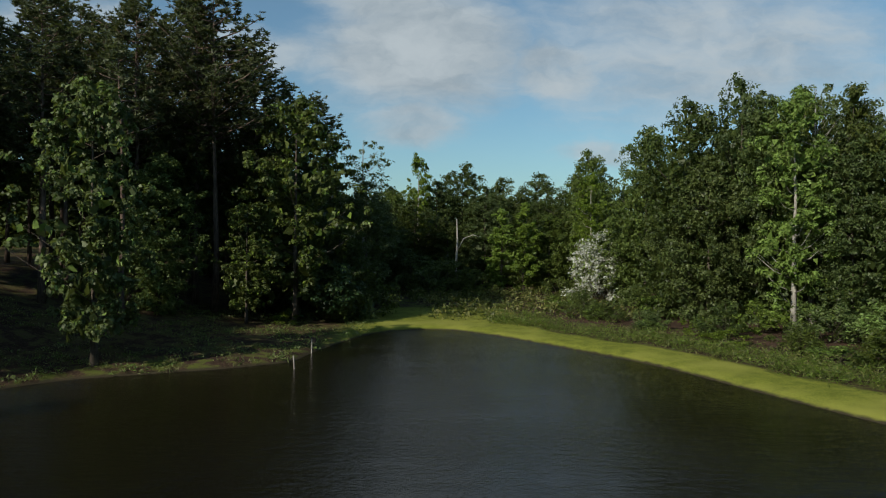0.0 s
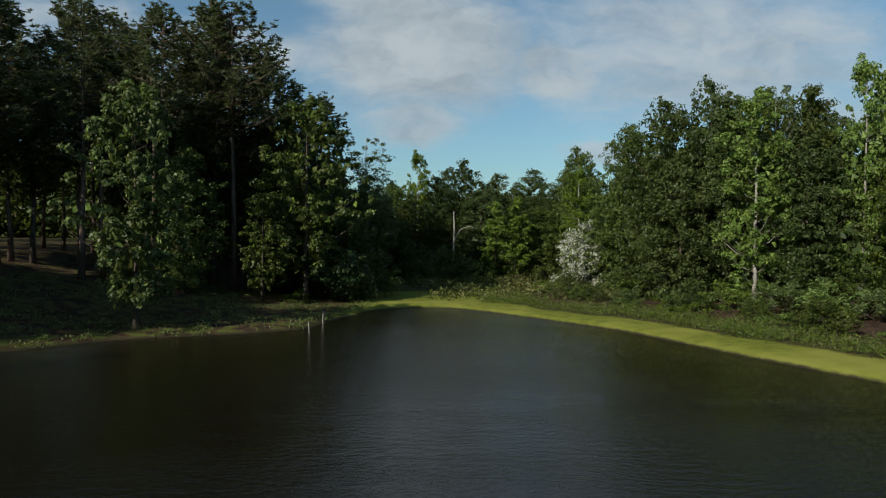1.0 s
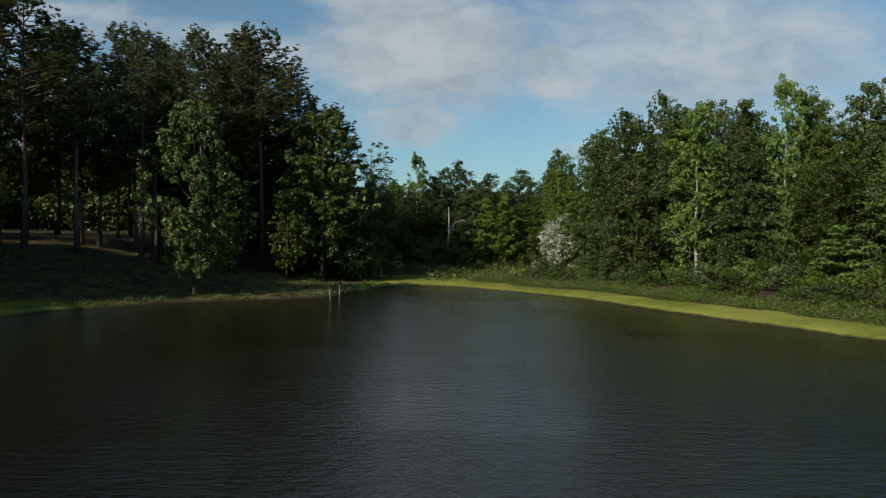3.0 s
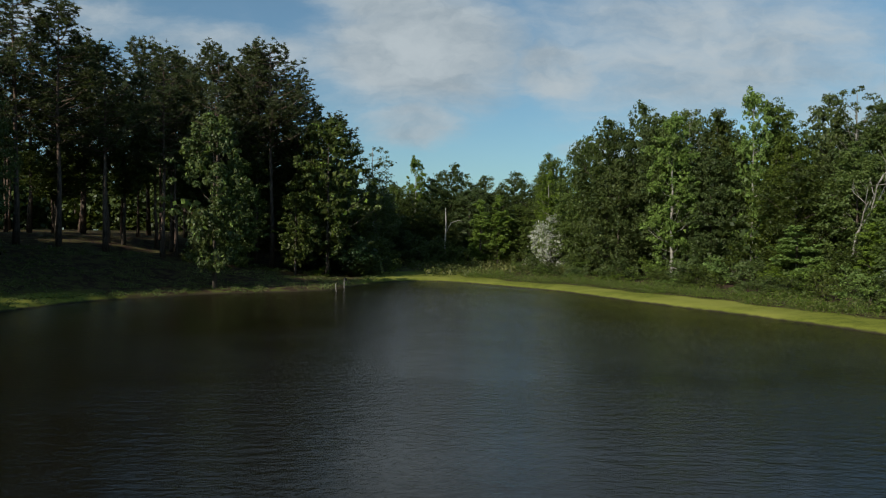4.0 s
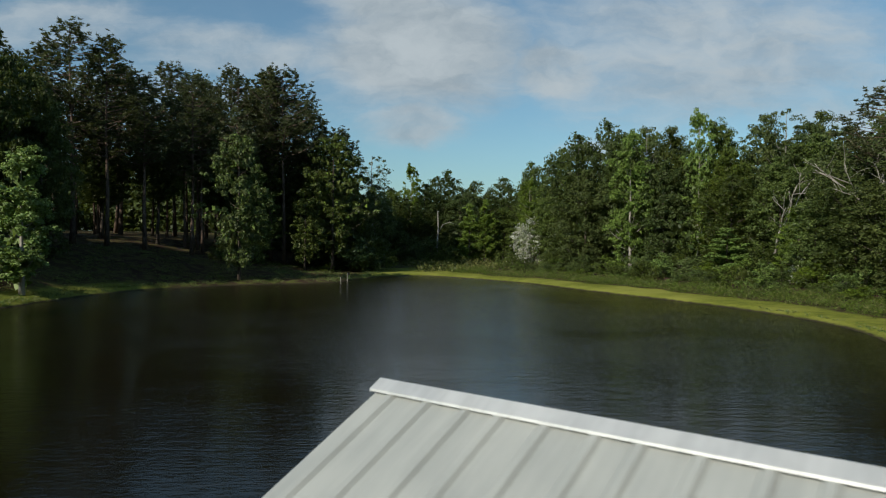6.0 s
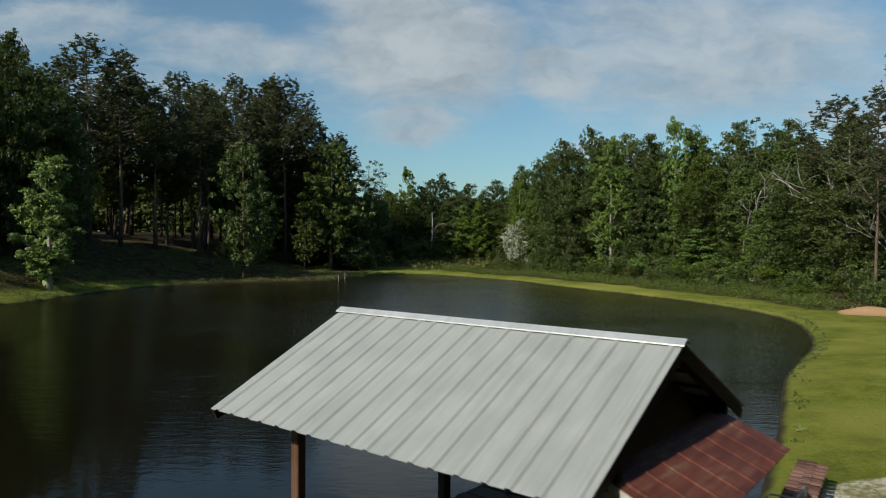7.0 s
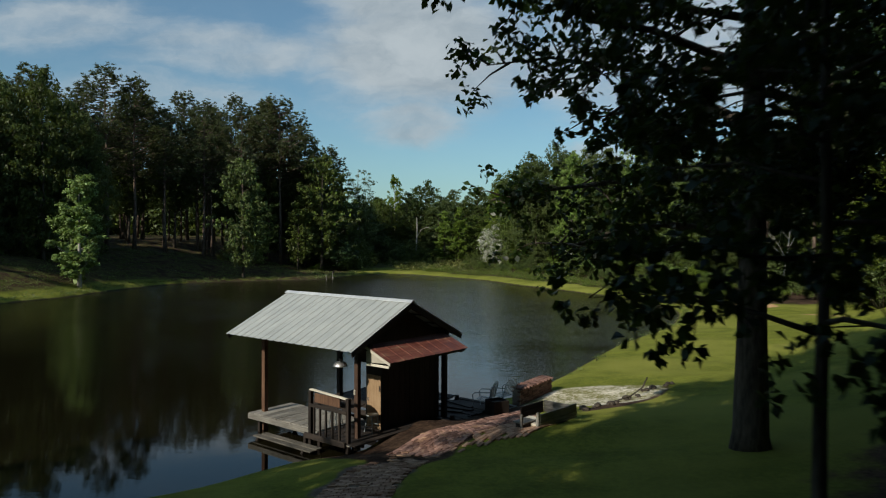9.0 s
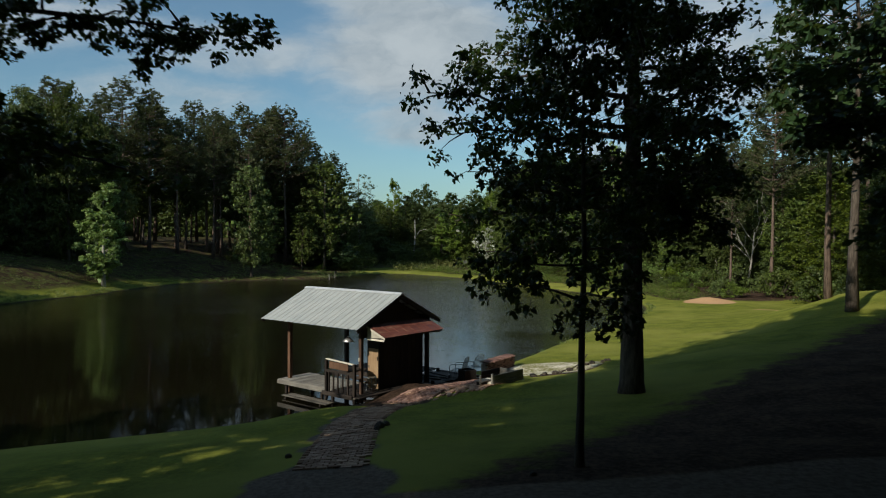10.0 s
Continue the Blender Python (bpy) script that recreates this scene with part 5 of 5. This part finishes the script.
table = thing("round_table", "small dark round table on the boathouse deck", "table", HOUSE @ Matrix.Translation((4.15, 0.78, DECK + 0.008)))
part("tabletop", spun([(0.002, 0.76), (0.4, 0.76), (0.41, 0.745), (0.4, 0.73), (0.002, 0.73)]), WOOD_DARK, table)
part("pedestal", rod([(0, 0, 0.02), (0, 0, 0.735)], 0.035, 10), WOOD_DARK_Z, table)
part("foot", spun([(0.002, 0.04), (0.06, 0.04), (0.22, 0.02), (0.23, 0.0), (0.002, 0.0)]), WOOD_DARK_Z, table)
stool(HOUSE @ Matrix.Translation((3.55, 0.85, DECK + 0.01)))
copy_thing(bpy.data.objects["stool"], HOUSE @ Matrix.Translation((4.6, 1.15, DECK + 0.01)))

# dark dock beside the house
dock = thing("dock", "dark weathered plank dock at the water's edge", "dock", HOUSE)
for k in range(11):
    y = 3.75 + k * 0.235
    L = 1.75 + g.uniform(-0.15, 0.2)
    part("plank", boxed((4.5 + g.uniform(-0.05, 0.05), y, 0.4 + g.uniform(-0.012, 0.012)), (L, 0.215, 0.04), 0.006), WOOD_DARK, dock)
for k in range(11):
    y = 3.62 + k * 0.235
    L = 3.1 + g.uniform(-0.12, 0.12)
    part("plank", boxed((2.0 + g.uniform(-0.05, 0.05), y, 0.47 + g.uniform(-0.012, 0.012)), (L, 0.215, 0.04), 0.006), WOOD_DARK, dock)
part("edge_board", boxed((2.0, 3.49, 0.4), (3.2, 0.04, 0.16), 0.006), WOOD_DARK, dock)
part("edge_board", boxed((0.42, 4.75, 0.4), (0.04, 2.5, 0.16), 0.006), WOOD_DARK, dock)
for y in (3.8, 5.9):
    for x in (0.6, 2.2, 3.75, 5.2):
        part("pile", rod([(x, y, -1.3), (x, y, 0.55)], 0.07, 8), WOOD_DARK_Z, dock)
for x in (3.85, 5.2):
    part("stringer", boxed((x, 4.9, 0.31), (0.06, 2.6, 0.13), 0.006), WOOD_DARK, dock)
for k, (x, y, a) in enumerate(((3.6, 4.4, 0.3), (3.5, 5.4, -0.2), (3.7, 4.9, 0.1))):
    ob = tagged(part("loose_board", boxed((0, 0, 0), (1.5, 0.2, 0.04), 0.006), WOOD_DARK, None), "loose dark board lying across the dock", "board")
    ob.matrix_world = HOUSE @ Matrix.Translation((x + 0.6, y, 0.445 + 0.0)) @ Matrix.Rotation(a, 4, "Z")


def lawn_chair(m):
    """A steel garden chair: pressed seat and slatted back on a bent tube frame."""
    ob = thing("garden_chair", "pale grey-green metal garden chair with arms", "chair", m, "chairs by the water")
    for k in range(6):
        part("seat_slat", boxed((0, -0.2 + k * 0.08, 0.4), (0.5, 0.035, 0.012), 0.003, Matrix.Rotation(-0.08, 4, "X")), CHAIR_METAL, ob)
    for s in (-1, 1):
        part("seat_rail", rod([(s * 0.25, -0.24, 0.385), (s * 0.25, 0.26, 0.36)], 0.013), CHAIR_METAL, ob)
    back = Matrix.Translation((0, 0.24, 0.42)) @ Matrix.Rotation(-0.28, 4, "X")
    part("back_frame", moved(rod([(-0.25, 0, 0), (-0.26, 0, 0.38), (-0.17, 0, 0.52), (0, 0, 0.56), (0.17, 0, 0.52), (0.26, 0, 0.38), (0.25, 0, 0)], 0.014), back), CHAIR_METAL, ob)
    for k in range(6):
        part("back_slat", boxed((-0.18 + k * 0.072, 0, 0.26), (0.026, 0.01, 0.5), 0.003, back), CHAIR_METAL, ob)
    for s in (-1, 1):
        part("arm", rod([(s * 0.28, 0.3, 0.66), (s * 0.3, -0.2, 0.62), (s * 0.3, -0.27, 0.55), (s * 0.28, -0.22, 0.02), (s * 0.28, 0.35, 0.02)], 0.014), CHAIR_METAL, ob)
    part("base_bar", rod([(-0.28, 0.35, 0.02), (0.28, 0.35, 0.02)], 0.014), CHAIR_METAL, ob)
    return ob


chair = lawn_chair(pose(8.43, -31.85, ground_z(8.43, -31.85) + 0.02, 0, 0, -114))
copy_thing(chair, pose(9.06, -31.2, ground_z(9.06, -31.2) + 0.02, 0, 0, -135))


# ---- the yard: wall, patio, path, bench ----
bed = thing("raised_bed", "low raised bed of weathered grey boards by the patio", "raised bed", Matrix.Translation((10.05, -35.8, ground_z(10.05, -35.8))) @ Matrix.Rotation(math.atan2(1.2, 1.1), 4, "Z"))
for k in range(2):
    part("near_board", boxed((0, 0, 0.09 + 0.185 * k), (1.68 - 0.03 * k, 0.04, 0.178), 0.006), WOOD_GREY, bed)
    part("far_board", boxed((0.25, 0.98, 0.06 + 0.155 * k), (1.0, 0.04, 0.148), 0.006), WOOD_DARK, bed, "dark far-side board")
    part("end_board", boxed((0.8, 0.5, 0.07 + 0.155 * k), (0.04, 0.95, 0.148), 0.006), WOOD_GREY_Y, bed)
part("corner_post", boxed((-0.86, 0.02, 0.2), (0.07, 0.07, 0.44), 0.008), WOOD_GREY, bed)
part("slab", boxed((-0.5, 0.42, 0.07), (0.6, 0.62, 0.08), 0.015), WOOD_PALE, bed, "pale concrete slab")
step = thing("low_step", "small low step of pale boards beside the raised bed", "step", Matrix.Translation((9.15, -36.3, ground_z(9.15, -36.3))) @ Matrix.Rotation(math.atan2(1.2, 1.1), 4, "Z"))
part("tread", boxed((0.12, 0.1, 0.14), (0.5, 0.34, 0.035), 0.006), WOOD_GREY, step)
part("side_post", boxed((-0.14, 0.0, 0.16), (0.06, 0.06, 0.4), 0.006), WOOD_GREY, step)
part("riser", boxed((0.14, 0.1, 0.06), (0.4, 0.28, 0.12), 0.006), WOOD_DARK, step)
planter = thing("planter_box", "dark wooden planter box on the patio", "planter", Matrix.Translation((8.75, -32.75, ground_z(8.75, -32.75))) @ Matrix.Rotation(0.5, 4, "Z"))
for dx, dy, w, d in ((0, -0.24, 0.52, 0.03), (0, 0.24, 0.52, 0.03), (-0.245, 0, 0.03, 0.45), (0.245, 0, 0.03, 0.45)):
    part("panel", boxed((dx, dy, 0.22), (w, d, 0.44), 0.005), WOOD_DARK_Z, planter)
part("soil", boxed((0, 0, 0.19), (0.45, 0.44, 0.36), 0.01), WOOD_DARK, planter, "dark soil")


def rock(seed, size):
    bm = bmesh.new()
    bmesh.ops.create_icosphere(bm, subdivisions=2, radius=1.0)
    for v in bm.verts:
        n = noise.noise(v.co * 1.3 + Vector((seed * 3.1, seed, 0))) * 0.35 + noise.noise(v.co * 3.1 + Vector((seed, 0, 0))) * 0.12
        v.co *= 1 + n
        v.co.x, v.co.y, v.co.z = v.co.x * size[0], v.co.y * size[1], max(v.co.z, -0.6) * size[2]
    return bm


def stone_mat():
    m, n, out = material("field_stone")
    pos = n.add("ShaderNodeTexCoord").outputs["Object"]
    a, b = n.noise(pos, 5.0, 6, 0.65), n.noise(pos, 22.0, 4)
    c = n.mix(n.smooth(n.math("ADD", n.math("MULTIPLY", a, 0.7), n.math("MULTIPLY", b, 0.3)), 0.35, 0.65), (0.025, 0.02, 0.016), (0.12, 0.10, 0.08))
    surface(n, out, c, 0.9, 0, a, 0.5, 0.03, 0.2)
    return m


STONE = stone_mat()
g = np.random.default_rng(90)
# irregular dark debris along the lawn edge above the patio, built as small rocks
for k in range(17):
    t = (k + 0.5) / 17
    x, y = 10.9 + 4.3 * t + g.normal() * 0.12, -33.4 + 4.2 * t + g.normal() * 0.12
    s = g.uniform(0.05, 0.13)
    ob = tagged(part("edging_stone", rock(k, (s * 1.3, s, s * 0.8)), STONE, None, "", True), "rough dark lump of debris along the lawn edge", "stone", "stones along the lawn edge")
    ob.matrix_world = Matrix.Translation((x, y, ground_z(x, y) + 0.3 * s)) @ Matrix.Rotation(g.uniform(0, 6), 4, "Z")
for x, y, s in ((6.25, -42.4, 0.11), (6.4, -42.15, 0.08), (4.68, -45.4, 0.06), (6.2, -42.65, 0.07), (9.3, -47.9, 0.05)):
    ob = tagged(part("path_stone", rock(int(x * 10), (s * 1.2, s, s)), STONE, None, "", True), "rough stone at the side of the brick path", "stone")
    ob.matrix_world = Matrix.Translation((x, y, ground_z(x, y) + 0.35 * s))
branch = tagged(part("fallen_branch", rod([(0, 0, 0.05), (0.5, 0.3, 0.12), (1.0, 0.75, 0.3), (1.25, 1.1, 0.55)], 0.025, 6), BARK, None), "dry fallen branch on the sand", "branch")
branch.matrix_world = Matrix.Translation((12.6, -31.6, ground_z(12.6, -31.6)))
# posts standing in the water
stake = tagged(part("stake", rod([(0, 0, -0.8), (-0.1, 0, 0.75)], 0.04, 7), BARK_PALE, None), "pale leaning stake standing in the shallow water", "stake")
stake.matrix_world = Matrix.Translation((-8.4, 39.2, 0))
stand = thing("water_post", "weathered post with a small board by the bank", "post", Matrix.Translation((-8.5, 44.6, 0)))
part("pole", rod([(0, 0, -0.6), (0.02, 0, 0.95)], 0.045, 7), BARK_PALE, stand)
part("board", boxed((0.12, 0, 0.85), (0.3, 0.04, 0.34), 0.008), WOOD_DARK, stand)

# a leaning dead snag at the far end
vs, fs = [], []
tube(vs, fs, [(0, 0, -0.3), (-0.1, 0, 3.0), (0.1, 0, 6.5), (0.0, 0, 9.5)], [0.2, 0.17, 0.12, 0.05], 8)
tube(vs, fs, [(0.05, 0, 5.4), (0.9, 0.2, 7.0), (2.1, 0.3, 7.5), (2.9, 0.2, 7.2)], [0.09, 0.07, 0.05, 0.02], 6)
snag = mesh_object("dead_tree", vs, fs, BARK_PALE, None, True)
snag.matrix_world = Matrix.Translation((1.75, 88.0, ground_z(1.75, 88.0)))
tagged(snag, "bare pale dead tree before the dark woods", "tree")

# brick retaining wall by the sand
wall = thing("retaining_wall", "low red brick retaining wall with a brick cap", "wall", HOUSE @ Matrix.Translation((5.3, 7.0, 0)) @ Matrix.Rotation(math.atan2(-0.25, 3.0) * -1, 4, "Z"))
part("core", boxed((0, 1.21, 0.25), (0.27, 2.4, 1.0), 0.004), MORTAR, wall, "grey mortar core")
side = boxed((0, 0, 0), (0.1, 0.2, 0.062), 0.006)
side_mesh = bpy.data.meshes.new("brick")
side.to_mesh(side_mesh)
side.free()
side_mesh.materials.append(BRICK)
wall_mesh = side_mesh.copy()
wall_mesh.name = "wall_brick"
wall_mesh.materials[0] = BRICK_SHADED


def brick(parent, m, mesh=side_mesh):
    ob = new("brick", mesh)
    ob.parent = parent
    ob.matrix_local = m
    return ob


for row in range(7):
    for k in range(12):
        y = 0.1 + 0.2125 * k + (0.106 if row % 2 else 0)
        if y < 2.38:
            for x in (-0.1, 0.1):
                if x > 0 or row > 4:
                    brick(wall, Matrix.Translation((x + g.normal() * 0.003, y, 0.25 + 0.073 * row)) @ Matrix.Rotation(g.normal() * 0.02, 4, "Z"), wall_mesh)
for k in range(22):
    brick(wall, Matrix.Translation((-0.09 if k % 2 else 0.09, 0.06 + 0.109 * k, 0.79 + g.normal() * 0.003)) @ Matrix.Rotation(math.pi / 2, 4, "Z") @ Matrix.Diagonal((1.0, 1.7, 1.0, 1)), wall_mesh)

# brick patio and path, laid in running bond
patio = thing("brick_patio", "worn red brick patio beside the boathouse", "patio", kind="structure")
ux, uy = 0.781, -0.624
wx, wy = 0.624, 0.781
spots = []
for i in range(24):
    for j in range(28):
        a, b = 6.15 + 0.112 * i, 0.2 + 0.222 * (j + (0.5 if i % 2 else 0))
        if a > 7.62 + 0.63 * (b - 0.41) + g.normal() * 0.05 or b > 4.8 + 0.86 * (7.7 - a) + g.normal() * 0.08:
            continue
        spots.append((0.99 + ux * a + wx * b, -33.1 + uy * a + wy * b, math.atan2(wy, wx) - math.pi / 2, a))
# the path's courses lie across it
walked, rest = 0.0, []
for (ax, ay), (bx, by) in zip(PATH, PATH[1:]):
    L = math.hypot(bx - ax, by - ay)
    dx, dy = (bx - ax) / L, (by - ay) / L
    for i in range(int(L / 0.112)):
        for j in range(-3, 3):
            off = 0.222 * (j + (0.5 if i % 2 else 0)) + 0.11 + g.normal() * 0.006
            s = 0.112 * i
            rest.append((ax + dx * s - dy * off, ay + dy * s + dx * off, math.atan2(dy, dx) + math.pi / 2 - math.pi / 2, 0))
laid = spots[:300]
loose = spots[300:] + rest
for x, y, a, _ in laid:
    zx, zy = (ground_z(x + 0.1, y) - ground_z(x - 0.1, y)) / 0.2, (ground_z(x, y + 0.1) - ground_z(x, y - 0.1)) / 0.2
    lie = Vector((0, 0, 1)).rotation_difference(Vector((-zx, -zy, 1))).to_matrix().to_4x4()
    ob = brick(patio, Matrix.Translation((x, y, ground_z(x, y) + 0.002 + g.normal() * 0.005)) @ lie @ Matrix.Rotation(a + g.normal() * 0.03, 4, "Z"))
bv, bf = [], []
cx = [(-0.05, -0.1), (0.05, -0.1), (0.05, 0.1), (-0.05, 0.1)]
lx, ly = np.array([s[0] for s in loose]), np.array([s[1] for s in loose])
lz = land(lx, ly)
sx, sy = (land(lx + 0.1, ly) - land(lx - 0.1, ly)) / 0.2, (land(lx, ly + 0.1) - land(lx, ly - 0.1)) / 0.2
for (x, y, a, _), z, zx, zy in zip(loose, lz, sx, sy):
    if g.random() < (0.7 if y > -38.2 and x < 7.9 else 0.05):
        continue
    z = z + 0.012 + g.normal() * 0.004
    c, s = math.cos(a), math.sin(a)
    o = len(bv)
    for h, k in ((z - 0.06, 1.0), (z + 0.012, 1.0), (z + 0.018, 0.93)):
        for px, py in cx:
            ex, ey = (px * c - py * s) * k, (px * s + py * c) * k
            bv.append((x + ex, y + ey, h + zx * ex + zy * ey))
    for r0 in (0, 4):
        for i in range(4):
            j = (i + 1) % 4
            bf.append((o + r0 + i, o + r0 + j, o + r0 + 4 + j, o + r0 + 4 + i))
    bf.append((o + 8, o + 9, o + 10, o + 11))
tagged(mesh_object("brick_path", bv, bf, BRICK_SUNLIT), "worn red brick garden path across the lawn", "path", kind="stuff")
